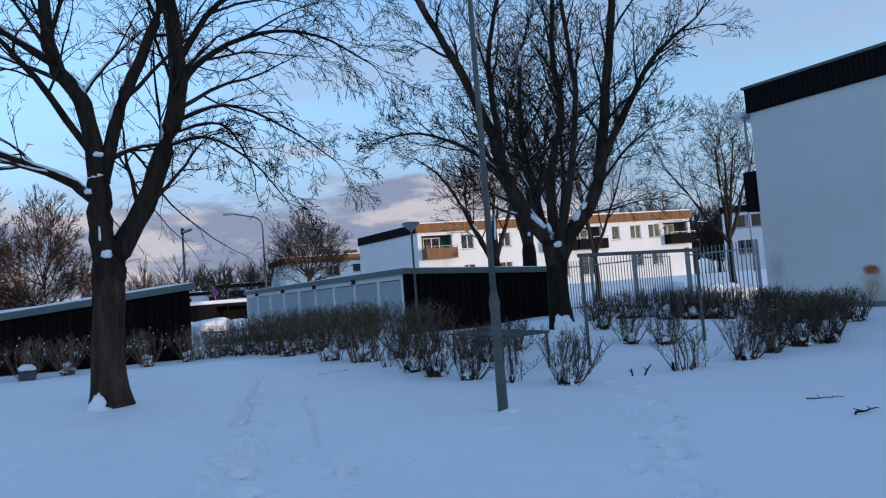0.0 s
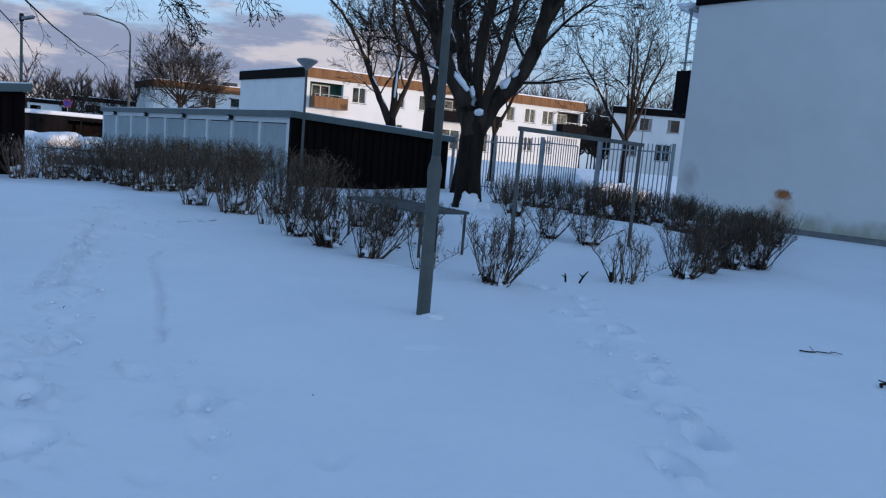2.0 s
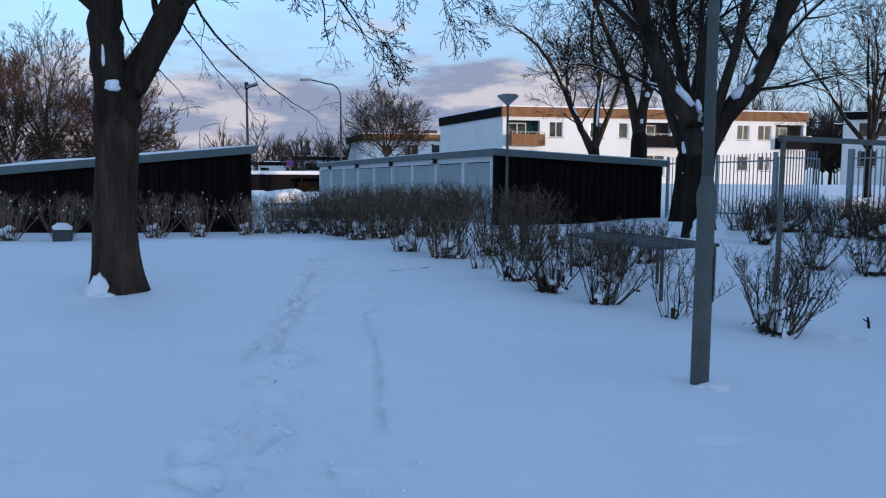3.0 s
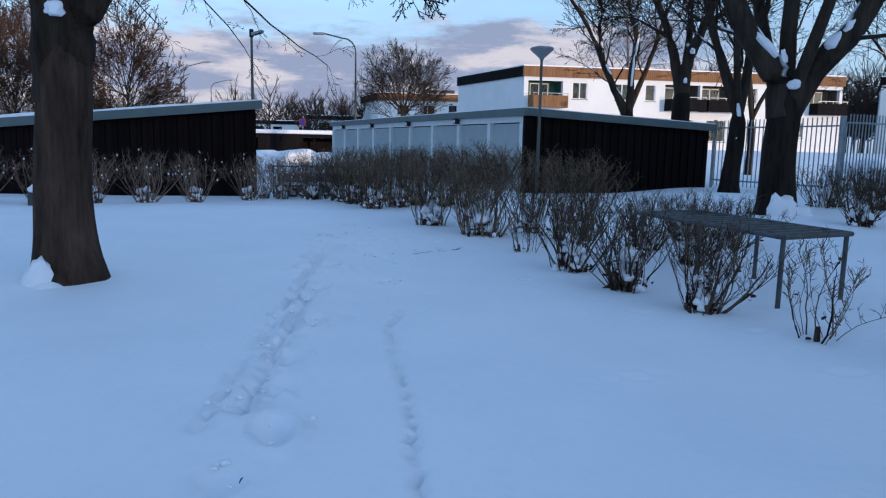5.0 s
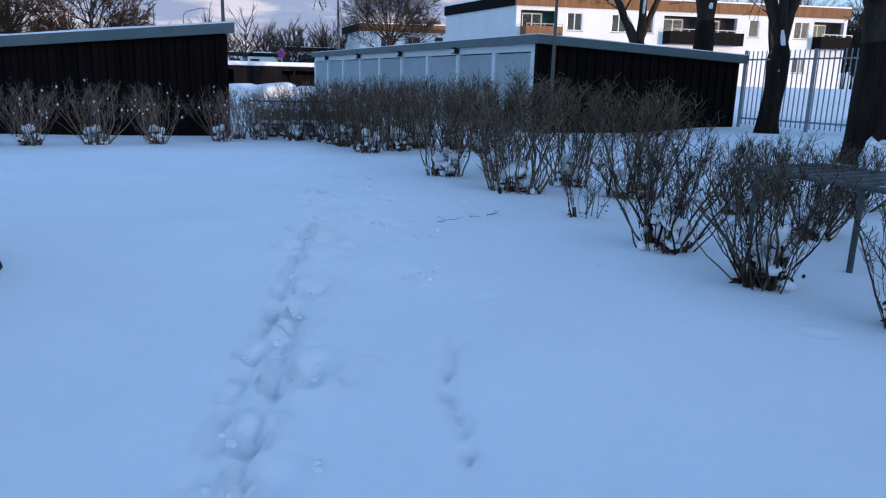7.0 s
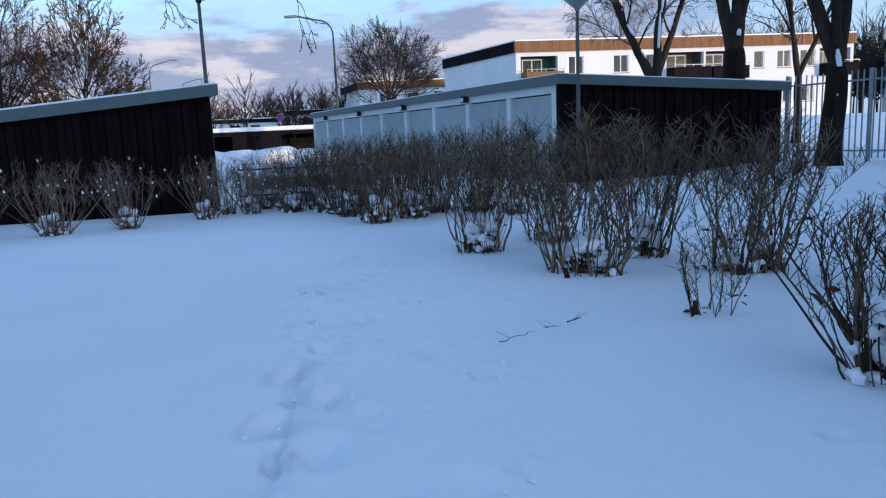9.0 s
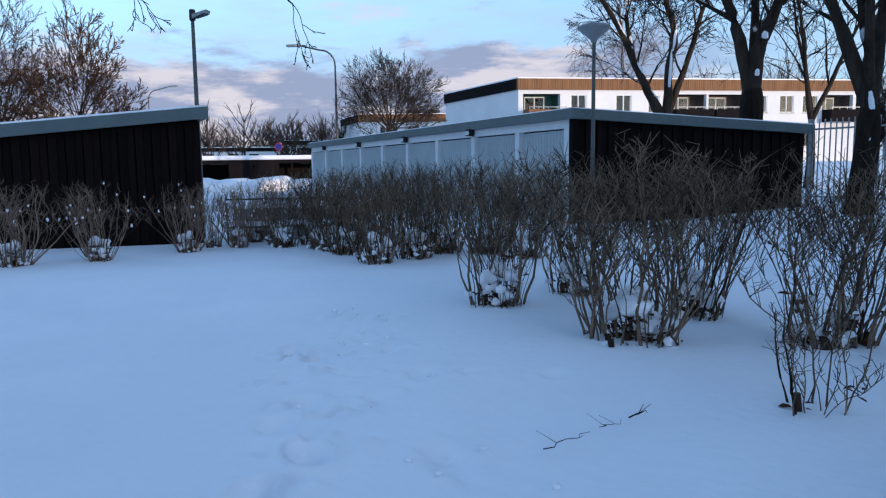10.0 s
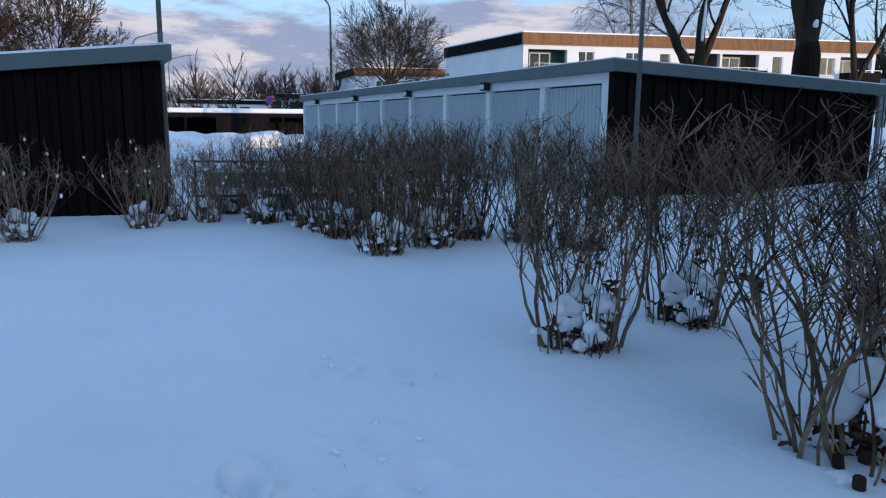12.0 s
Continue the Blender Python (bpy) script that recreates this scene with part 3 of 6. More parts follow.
# the second row across the drive, seen at its boarded end
ss = Site(-9.22, 23.39, 0.0, 28, 126)
shed = thing("garage_row", ss.base(), "dark boarded garage end wall with snowy sloping roof", "garage")
SW, SL = 7.4, 19.0
def shed_z(x):
    return 2.32 + 0.105 * x
b = bmesh.new()
hexa(b, [ss(x, y, -0.5) for x, y in ((-SW + 0.05, 0.1), (-0.05, 0.1), (-0.05, 0.2), (-SW + 0.05, 0.2))], [ss(x, y, shed_z(x) - 0.16) for x, y in ((-SW + 0.05, 0.1), (-0.05, 0.1), (-0.05, 0.2), (-SW + 0.05, 0.2))])
part("wall", b, M_dark, shed, "dark backing wall")
for lo, hi in (((-SW + 0.05, 0.2, -0.5), (-SW + 0.15, SL, shed_z(-SW) - 0.2)), ((-SW + 0.15, SL - 0.1, -0.5), (-0.05, SL, shed_z(-SW) - 0.2))):
    b = bmesh.new()
    box(b, lo, hi, ss)
    part("wall", b, M_dark, shed)
for k in range(9):
    b = bmesh.new()
    box(b, (-0.05, 0.2 + k * 2.1, -0.4), (-0.02, 2.1 + k * 2.1, 2.0), ss)
    part("garage_door", b, M_door, shed)
    b = bmesh.new()
    box(b, (-0.05, 2.1 + k * 2.1, -0.4), (0.0, 2.3 + k * 2.1 if k < 8 else SL, 2.15), ss)
    part("door_post", b, M_frame, shed)
garage_roof(shed, ss, -SW, 0.0, 0.0, SL, shed_z(-SW), 2.32, 0.085)
board_wall(shed, ss, None, -SW, 0.0, 0.0, shed_z(-SW) - 0.18, 2.14, -0.4, 28)

# white gable house beside the path
sr = Site(8.65, 22.5, 0.0, 28, 126)
house_r = thing("apartment_house", sr.base(), "white rendered house gable with dark boarded roof edge", "house")
RL, RD, RT = 20.0, 11.0, 6.82
b = bmesh.new()
box(b, (0.0, -RL, 0.32), (0.3, 0.0, 6.05), sr)
part("wall", b, None, house_r, "white rendered gable wall with a rust stain")
gable = house_r.children[-1]
for lo, hi in (((0.3, -0.3, -0.3), (RD, 0.0, 6.05)), ((RD - 0.3, -RL, -0.3), (RD, -0.3, 6.05)), ((0.3, -RL, -0.3), (RD - 0.3, -RL + 0.3, 6.05))):
    b = bmesh.new()
    box(b, lo, hi, sr)
    part("wall", b, M_render, house_r)
b = bmesh.new()
box(b, (0.03, -RL, -0.5), (0.3, -0.03, 0.32), sr)
part("plinth", b, M_concrete, house_r, "grey concrete plinth")
b = bmesh.new()
box(b, (0.06, -RL, 6.052), (RD, -0.06, RT - 0.05), sr)
part("roof", b, M_roof, house_r)
b = bmesh.new()
box(b, (-0.13, -RL - 0.1, RT - 0.045), (RD + 0.1, 0.13, RT + 0.03), sr)
part("roof_edge", b, M_metal, house_r, "metal roof edge")
n = int((RL + 0.2) / 0.14)
b = bmesh.new()
box(b, (-0.07, -RL, 6.06), (0.05, 0.07, RT - 0.05), sr)
box(b, (0.05, -0.05, 6.06), (RD, 0.07, RT - 0.05), sr)
fas = part("fascia", b, M_fascia, house_r, "dark brown boarded fascia")
FASCIA_BOARDS = [(fas, k) for k in range(n)]
b = bmesh.new()
box(b, (0.1, 0.002, 3.15), (RD * 0.5, 0.44, 3.3), sr)
bal = part("balcony", b, M_concrete, house_r, "balcony with dark panel")
b = bmesh.new()
box(b, (0.05, 0.002, 3.12), (0.098, 0.44, 4.32), sr)
box(b, (0.05, 0.442, 3.12), (RD * 0.5, 0.48, 4.32), sr)
part("balcony_front", b, M_fascia, bal, "dark balcony panel")
for nm, pa, pb, r in (("canopy_post", sr(0.12, 0.3, 4.2), sr(0.12, 0.3, 6.0), 0.035), ("canopy_post", sr(0.5, 0.3, 4.2), sr(0.5, 0.3, 6.0), 0.03), ("rail", sr(0.1, 0.05, 4.55), sr(0.1, 0.46, 4.55), 0.025)):
    b = bmesh.new()
    tube_bm(b, pa, pb, r)
    part(nm, b, M_steel, bal)
b = bmesh.new()
box(b, (0.0, 0.08, 5.96), (RD * 0.5, 0.5, 6.0), sr)
can = part("canopy", b, M_steel, bal, "small canopy roof under snow")
b = bmesh.new()
c = sr(0.9, 0.36, 6.0)
lump(b, (0, 0, 0), (1.1, 0.3, 0.2), 2.0)
bmesh.ops.rotate(b, verts=b.verts[:], cent=(0, 0, 0), matrix=Matrix.Rotation(radians(28), 3, "Z"))
bmesh.ops.translate(b, verts=b.verts[:], vec=c)
part("snow_cap", b, M_snow_soft, can, "rounded snow cap", True)


def stained_render():
    """White render with grime along the foot and one rust stain that runs down."""
    m = M_render.copy()
    m.name = "stained_render"
    nd, lk = m.node_tree.nodes, m.node_tree.links
    bs = nd["Principled BSDF"]
    src = bs.inputs["Base Color"].links[0].from_socket
    tc = nd.new("ShaderNodeTexCoord")
    at = sr(0.0, -2.97, 1.14)

    def blob(centre, size, lo, hi, scale, amount):
        mp = nd.new("ShaderNodeMapping")
        mp.vector_type = "POINT"
        mp.inputs["Scale"].default_value = tuple(1 / s for s in size)
        mp.inputs["Location"].default_value = tuple(-c_ / s for c_, s in zip(centre, size))
        lk.new(tc.outputs["Object"], mp.inputs[0])
        ln = nd.new("ShaderNodeVectorMath")
        ln.operation = "LENGTH"
        lk.new(mp.outputs[0], ln.inputs[0])
        nz = nd.new("ShaderNodeTexNoise")
        nz.inputs["Scale"].default_value, nz.inputs["Detail"].default_value = scale, 6
        lk.new(tc.outputs["Object"], nz.inputs["Vector"])
        ad = nd.new("ShaderNodeMath")
        ad.operation = "MULTIPLY_ADD"
        lk.new(nz.outputs["Fac"], ad.inputs[0])
        ad.inputs[1].default_value = 0.9
        lk.new(ln.outputs["Value"], ad.inputs[2])
        mr = nd.new("ShaderNodeMapRange")
        mr.inputs["From Min"].default_value, mr.inputs["From Max"].default_value = hi, lo
        mr.inputs["To Max"].default_value = amount
        lk.new(ad.outputs[0], mr.inputs["Value"])
        return mr.outputs[0]

    def over(col, fac, tint):
        mx = nd.new("ShaderNodeMix")
        mx.data_type = "RGBA"
        lk.new(fac, mx.inputs["Factor"])
        lk.new(col, mx.inputs["A"])
        mx.inputs["B"].default_value = (*tint, 1)
        return mx.outputs["Result"]

    col = over(src, blob(at, (0.32, 0.32, 0.2), 0.85, 1.3, 9, 1.0), (0.33, 0.11, 0.035))
    col = over(col, blob(at - Vector((0, 0, 0.4)), (0.34, 0.34, 0.5), 0.7, 1.5, 6, 0.65), (0.42, 0.27, 0.15))
    at2 = sr(0.0, -0.35, 1.35)
    col = over(col, blob(at2, (0.3, 0.3, 0.5), 0.7, 1.5, 6, 0.45), (0.34, 0.31, 0.27))
    # green-grey dirt along the foot of the wall
    sx = nd.new("ShaderNodeSeparateXYZ")
    lk.new(tc.outputs["Object"], sx.inputs[0])
    nz = nd.new("ShaderNodeTexNoise")
    nz.inputs["Scale"].default_value, nz.inputs["Detail"].default_value = 2.2, 8
    lk.new(tc.outputs["Object"], nz.inputs["Vector"])
    ad = nd.new("ShaderNodeMath")
    ad.operation = "MULTIPLY_ADD"
    lk.new(nz.outputs["Fac"], ad.inputs[0])
    ad.inputs[1].default_value = -0.9
    lk.new(sx.outputs["Z"], ad.inputs[2])
    mr = nd.new("ShaderNodeMapRange")
    mr.inputs["From Min"].default_value, mr.inputs["From Max"].default_value = 0.35, -0.1
    mr.inputs["To Max"].default_value = 0.75
    lk.new(ad.outputs[0], mr.inputs["Value"])
    col = over(col, mr.outputs[0], (0.30, 0.30, 0.20))
    lk.new(col, bs.inputs["Base Color"])
    return m


gable.data.materials.append(stained_render())

# long two-storey house in the evening sun
sb = Site(-6.45, 71.5, 0.0, 18, 126)
WB = [(4.5, 5.9, 5.75, 7.25, 1), (8.5, 9.9, 5.75, 7.25, 1), (23.6, 24.95, 5.75, 7.25, 1), (25.8, 27.3, 5.75, 7.25, 1), (11.4, 12.4, 5.75, 7.25, 0), (21.4, 22.4, 5.75, 7.25, 0),
      (4.5, 5.9, 2.75, 4.2, 1), (8.5, 9.9, 2.75, 4.2, 1), (14.0, 16.2, 2.2, 4.2, 1), (17.5, 19.5, 2.2, 4.2, 1), (23.6, 24.95, 2.75, 4.2, 1), (26.0, 27.3, 2.75, 4.2, 1)]
house_b = flat_house("apartment_house", sb, 31.0, 13.4, 8.6, 0.95, WB, [(0.4, 3.6, 5.15, 1.2, M_fascia_w, M_green), (13.3, 16.7, 5.15, 1.2, M_fascia, M_brick), (16.9, 20.2, 5.15, 1.2, M_fascia, M_brick), (27.7, 30.7, 5.15, 1.2, M_fascia, M_brick)], M_fascia_w, "long white two-storey house with brown boarded roof edge", M_fascia, (1.5, 4.9), 5)
# chimney stacks on the flat roof
for x in (3.0, 12.0, 24.0):
    b = bmesh.new()
    box(b, (x, 5.0, 8.45), (x + 1.2, 6.0, 9.1), sb)
    part("roof_vent", b, M_roof, house_b)

# house behind it on the other side
sw = Site(28.26, 86.24, 0.0, -12, 71)
house_w = flat_house("apartment_house", sw, 26.0, 12.0, 9.1, 0.85, [(1.4, 2.9, 6.4, 7.95, 0), (3.1, 4.6, 6.4, 7.95, 0), (6.3, 7.8, 6.4, 7.95, 0), (9.5, 11.5, 6.4, 7.95, 1), (14, 16, 6.4, 7.95, 1), (1.4, 3.2, 3.3, 5.0, 1), (5.2, 7.0, 3.0, 5.0, 1), (9.5, 11.5, 3.3, 5.0, 1), (14, 16, 3.3, 5.0, 1)], [], M_fascia, "white two-storey house in shade behind the fence", None, (2.0, 5.5), 8)
# low house behind the small tree
s3 = Site(-27.5, 97.0, 0.0, 14, 120)
house_3 = flat_house("apartment_house", s3, 20.0, 10.0, 8.0, 0.95, [(2.5, 4.0, 5.2, 6.5, 1), (5.5, 7.5, 5.0, 6.5, 1), (9.2, 10.4, 5.4, 6.6, 0), (13, 15, 5.2, 6.5, 1)], [], M_fascia_w, "white house with brown roof edge behind a bare tree", M_fascia, (4.0,), 9)
for x in (7.0, 9.5):
    b = bmesh.new()
    box(b, (x, 3.0, 7.9), (x + 1.5, 4.2, 8.7), s3)
    part("roof_vent", b, M_roof, house_3)
s4 = Site(-56.0, 108.0, 0.0, 22, 112)
flat_house("apartment_house", s4, 20.0, 9.0, 4.7, 0.6, [(1.5, 3, 2.6, 3.8, 0), (5, 6.5, 2.6, 3.8, 0), (8, 9.5, 2.6, 3.8, 0), (12, 14, 2.6, 3.8, 1), (16, 18, 2.6, 3.8, 1)], [], M_fascia, "far low white house beyond the car park", None, (2.0,), 10)
s5 = Site(-40.0, 104.0, 0.0, 20, 112)
flat_house("apartment_house", s5, 12.0, 9.0, 5.3, 0.6, [(1.5, 4, 3.1, 4.3, 1), (6, 8, 3.1, 4.3, 1)], [], M_fascia, "far pale house beyond the car park", None, (2.0,), 12)
# snow-covered carport roof over the parked cars
sc_ = Site(-31.2, 57.3, 0.0, 16, 120)
carport = thing("carport", sc_.base(), "long low carport under thick snow", "carport")
b = bmesh.new()
box(b, (0, 0, 1.75), (16.5, 5, 1.98), sc_)
part("roof", b, M_fascia, carport)
b = bmesh.new()
box(b, (-0.05, -0.05, 1.984), (16.55, 5.05, 2.3), sc_, 0.08)
part("roof_snow", b, M_snow_soft, carport)
for k in range(6):
    b = bmesh.new()
    box(b, (0.05 + k * 3.2, 0.05, -0.3), (0.17 + k * 3.2, 0.17, 1.75), sc_)
    part("post", b, M_fascia, carport)
b = bmesh.new()
box(b, (0.0, 4.8, -0.3), (16.5, 4.9, 1.745), sc_)
part("back_wall", b, M_fascia, carport, "brown boarded back wall")
for x in (5.3, 7.1):
    b = bmesh.new()
    box(b, (x, 0.02, -0.3), (x + 1.7, 0.10, 1.745), sc_)
    part("store_door", b, M_fascia, carport, "brown boarded store door")
# unseen house added behind the viewer, which keeps the lawn in shade
s6 = Site(22.0, -34.0, 0.0, 62, 152)
flat_house("apartment_house", s6, 40.0, 10.0, 10.4, 0.9, [(4 + 6 * k, 6 + 6 * k, 4.6, 6.0, 1) for k in range(6)], [], M_fascia, "added house out of view that shades the lawn", None, (3.0,), 13)

# another unseen house, added off to the right to cast shade on house_w
s7 = Site(64.0, 60.0, 0.0, 58, 148)
flat_house("apartment_house", s7, 26.0, 10.0, 12.4, 0.9, [(3 + 5 * k, 5 + 5 * k, 6.0, 7.4, 1) for k in range(4)], [], M_fascia, "added house out of view that shades the house behind the fence", None, (3.0,), 14)


# ---- fence, lamps, rack, table ----
def rod(parent, name, a, b_, r, mat, label="", r1=None, sides=10):
    b = bmesh.new()
    tube_bm(b, a, b_, r, r1, sides)
    return part(name, b, mat, parent, label, False)


FENCE_A, FENCE_B = Vector((3.05, 29.9, 0)), Vector((8.50, 22.55, 0))
fence_way = (FENCE_B - FENCE_A).normalized()
fence_len = (FENCE_B - FENCE_A).length
fence = thing("steel_fence", Matrix.Translation(FENCE_A), "tall galvanised steel bar fence with an open gate", "fence")
GATE0, GATE1 = 0.47, 0.72


def fence_pt(s, z):
    p = fence_way * s
    return Vector((p.x, p.y, gz(FENCE_A.x + p.x, FENCE_A.y + p.y) + z))


def fence_bay(a, b_):
    for z in (0.25, 1.85):
        bb = bmesh.new()
        tube_bm(bb, fence_pt(a, z), fence_pt(b_, z), 0.022, None, 6)
        part("rail", bb, M_steel, fence)
    for s in np.arange(a + 0.09, b_ - 0.04, 0.145):
        FENCE_BARS.append((fence, fence_pt(float(s), 0.08)))


FENCE_BARS = []
g0, g1 = fence_len * GATE0, fence_len * GATE1
bay = [0.0, g0 / 2, g0]
for a, b_ in zip(bay, bay[1:]):
    fence_bay(a, b_)
for a, b_ in ((g1, fence_len),):
    fence_bay(a, b_)
for s, w in ((0.0, 0.04), (g0 / 2, 0.04), (g0, 0.06), (g1, 0.06), (fence_len - 0.05, 0.04)):
    b = bmesh.new()
    p = fence_pt(s, 0)
    box(b, (p.x - w, p.y - w, p.z - 0.3), (p.x + w, p.y + w, p.z + 2.1), None, 0.008)
    part("post", b, M_steel, fence)
# gate leaf swung open
gate_way = Vector((math.cos(radians(34)), math.sin(radians(34)), 0))
gp = fence_pt(g0, 0) + fence_way * 0.1
gate = part("gate", (lambda bb: (tube_bm(bb, gp + Vector((0, 0, 0.15)), gp + Vector((0, 0, 1.95)), 0.025, None, 8), tube_bm(bb, gp + gate_way * 1.7 + Vector((0, 0, 0.15)), gp + gate_way * 1.7 + Vector((0, 0, 1.95)), 0.025, None, 8), tube_bm(bb, gp + Vector((0, 0, 0.17)), gp + gate_way * 1.7 + Vector((0, 0, 0.17)), 0.02, None, 8), tube_bm(bb, gp + Vector((0, 0, 1.93)), gp + gate_way * 1.7 + Vector((0, 0, 1.93)), 0.02, None, 8), bb)[-1])(bmesh.new()), M_steel, fence, "open barred gate leaf")
for k in range(1, 14):
    FENCE_BARS.append((gate, gp + gate_way * (1.7 * k / 14) + Vector((0, 0, 0.15))))

# beating rack: two legs and a flat steel top
rack = thing("beating_rack", Matrix.Translation((2.03, 12.85, 0)), "tall grey steel carpet-beating frame in the shrubs", "rack")
rl, rr_ = Vector((0, 0, 0)), Vector((2.38, 1.75, 0))
for p in (rl, rr_):
    g_ = gz(2.03 + p.x, 12.85 + p.y)
    b = bmesh.new()
    box(b, (p.x - 0.025, p.y - 0.025, g_ - 0.3), (p.x + 0.025, p.y + 0.025, 1.80), None, 0.006)
    part("leg", b, M_post, rack)
across = Vector((-(rr_ - rl).normalized().y, (rr_ - rl).normalized().x, 0))
b = bmesh.new()
e0, e1 = rl - (rr_ - rl).normalized() * 0.05, rr_ + (rr_ - rl).normalized() * 0.05
q = [e0 - across * 0.03, e1 - across * 0.03, e1 + across * 0.03, e0 + across * 0.03]
hexa(b, [v + Vector((0, 0, 1.80)) for v in q], [v + Vector((0, 0, 1.86)) for i, v in enumerate(q)])
part("crossbar", b, M_post, rack, "flat grey steel crossbar")

# slatted steel table beside it
tbl = thing("slatted_table", Matrix.Translation((0.71, 12.48, 0)), "grey steel carpet-brushing table with snow between slats", "table")
tu, tv = Vector((0.66, 0.50, 0)).normalized(), Vector((-0.52, 0.95, 0)).normalized()
TLEN, TWID, TH = 2.15, 0.88, 0.60
for a in (0.03, TLEN * 0.52, TLEN - 0.05):
    for c_ in (0.03, TWID - 0.03):
        p = tv * a + tu * c_
        rod(tbl, "leg", (p.x, p.y, -0.2), (p.x, p.y, TH - 0.02), 0.021, M_steel_dull)
b = bmesh.new()
for c_ in (0.0, TWID):
    tube_bm(b, tu * c_ + Vector((0, 0, TH)), tu * c_ + tv * TLEN + Vector((0, 0, TH)), 0.022, None, 8)
for a in (0.0, TLEN):
    tube_bm(b, tv * a + Vector((0, 0, TH)), tv * a + tu * TWID + Vector((0, 0, TH)), 0.022, None, 8)
part("frame", b, M_steel_dull, tbl)
for k in range(1, 13):
    a = TLEN * k / 13
    b = bmesh.new()
    q = [tv * (a - 0.022) + tu * 0.02, tv * (a + 0.022) + tu * 0.02, tv * (a + 0.022) + tu * (TWID - 0.02), tv * (a - 0.022) + tu * (TWID - 0.02)]
    hexa(b, [v + Vector((0, 0, TH - 0.01)) for v in q], [v + Vector((0, 0, TH + 0.012)) for v in q])
    part("slat", b, M_steel_dull, tbl)


def lamp_post_near():
    """The slim mast on the lawn: thick sleeve below, tapered tube above."""
    t = thing("street_lamp", Matrix.Translation((0.53, 9.05, 0)), "tall grey lamp mast with thick lower sleeve in the snow", "lamp post")
    bm = bmesh.new()
    prof = [(-0.3, 0.060), (0.3, 0.059), (1.14, 0.056), (1.19, 0.063), (1.25, 0.062), (1.33, 0.040), (1.36, 0.038)]
    loft(bm, prof, 20)
    part("sleeve", bm, M_post, t, "thick grey lower sleeve", True)
    bm = bmesh.new()
    loft(bm, [(1.35, 0.037), (3.2, 0.034), (5.6, 0.029)], 16)
    part("mast", bm, M_post, t, "", True)
    bm = bmesh.new()
    box(bm, (0.0565, -0.03, 0.55), (0.0625, 0.03, 0.85), None, 0.002)
    part("hatch", bm, M_post, t)
    bm = bmesh.new()
    loft(bm, [(5.58, 0.034), (5.64, 0.05), (5.92, 0.26), (5.97, 0.26), (6.05, 0.05), (6.06, 0.0)], 24)
    part("lamp_head", bm, M_lampbody, t, "", True)
    bm = bmesh.new()
    lump(bm, (0.07, -0.05, 0.0), (0.12, 0.09, 0.03), 5.0)
    part("snow_collar", bm, M_snow_soft, t, "", True)


def loft(bm, prof, sides, c=(0, 0)):
    """A turned shape from (height, radius) pairs."""
    rings = []
    for z, r in prof:
        rings.append([bm.verts.new((c[0] + max(r, 1e-4) * math.cos(2 * math.pi * k / sides), c[1] + max(r, 1e-4) * math.sin(2 * math.pi * k / sides), z)) for k in range(sides)])
    for a, b_ in zip(rings, rings[1:]):
        for k in range(sides):
            bm.faces.new((a[k], a[(k + 1) % sides], b_[(k + 1) % sides], b_[k]))
    bm.faces.new(rings[0][::-1])
    bm.faces.new(rings[-1])


lamp_post_near()


def park_lamp(x, y, top, label, snow=0.03):
    """A post with a wide cone head, open side up."""
    g_ = gz(x, y)
    t = thing("park_lamp", Matrix.Translation((x, y, g_)), label, "lamp post", "park lamps")
    h = top - g_
    bm = bmesh.new()
    loft(bm, [(-0.3, 0.06), (0.9, 0.058), (1.0, 0.045), (h - 0.34, 0.036)], 14)
    part("post", bm, M_post, t, "", True)
    bm = bmesh.new()
    loft(bm, [(h - 0.36, 0.045), (h - 0.30, 0.07), (h - 0.09, 0.31), (h - 0.06, 0.33), (h - 0.04, 0.33), (h - 0.02, 0.30), (h, 0.05), (h + 0.005, 0.0)], 28)
    part("shade", bm, M_lampbody, t, "grey cone-shaped lamp head", True)
    bm = bmesh.new()
    lump(bm, (0, 0, h - 0.02), (0.28, 0.28, snow), x)
    part("snow_cap", bm, M_snow_soft, t, "", True)


park_lamp(-2.21, 26.45, 4.05, "slim park lamp with cone head before the garages")
park_lamp(20.8, 57.0, 6.75, "park lamp with snow on its round head", 0.16)

# flat-headed lamp at the corner of the second garage row
fl = thing("street_lamp", Matrix.Translation((-9.83, 24.42, 0.19)), "thin grey lamp post with one tilted flat head", "lamp post")
bm = bmesh.new()
loft(bm, [(-0.7, 0.05), (1.0, 0.048), (3.95, 0.032)], 12)
part("post", bm, M_post, fl, "", True)
bm = bmesh.new()
hexa(bm, [(0.02, -0.06, 3.92), (0.30, -0.10, 4.00), (0.30, 0.10, 4.00), (0.02, 0.06, 3.92)], [(0.02, -0.06, 4.00), (0.33, -0.09, 4.06), (0.33, 0.09, 4.06), (0.02, 0.06, 4.00)])
head = part("lamp_head", bm, M_lampbody, fl, "flat tilted lamp head")
bm = bmesh.new()
loft(bm, [(3.88, 0.045), (3.90, 0.058), (4.07, 0.058), (4.09, 0.05)], 14)
part("post_cap", bm, M_black, fl, "dark cap on the post", True)
bm = bmesh.new()
hexa(bm, [(0.08, -0.055, 3.925), (0.28, -0.08, 3.982), (0.28, 0.08, 3.982), (0.08, 0.055, 3.925)], [(0.08, -0.055, 3.935), (0.28, -0.08, 3.992), (0.28, 0.08, 3.992), (0.08, 0.055, 3.935)])
part("lens", bm, M_black, head)


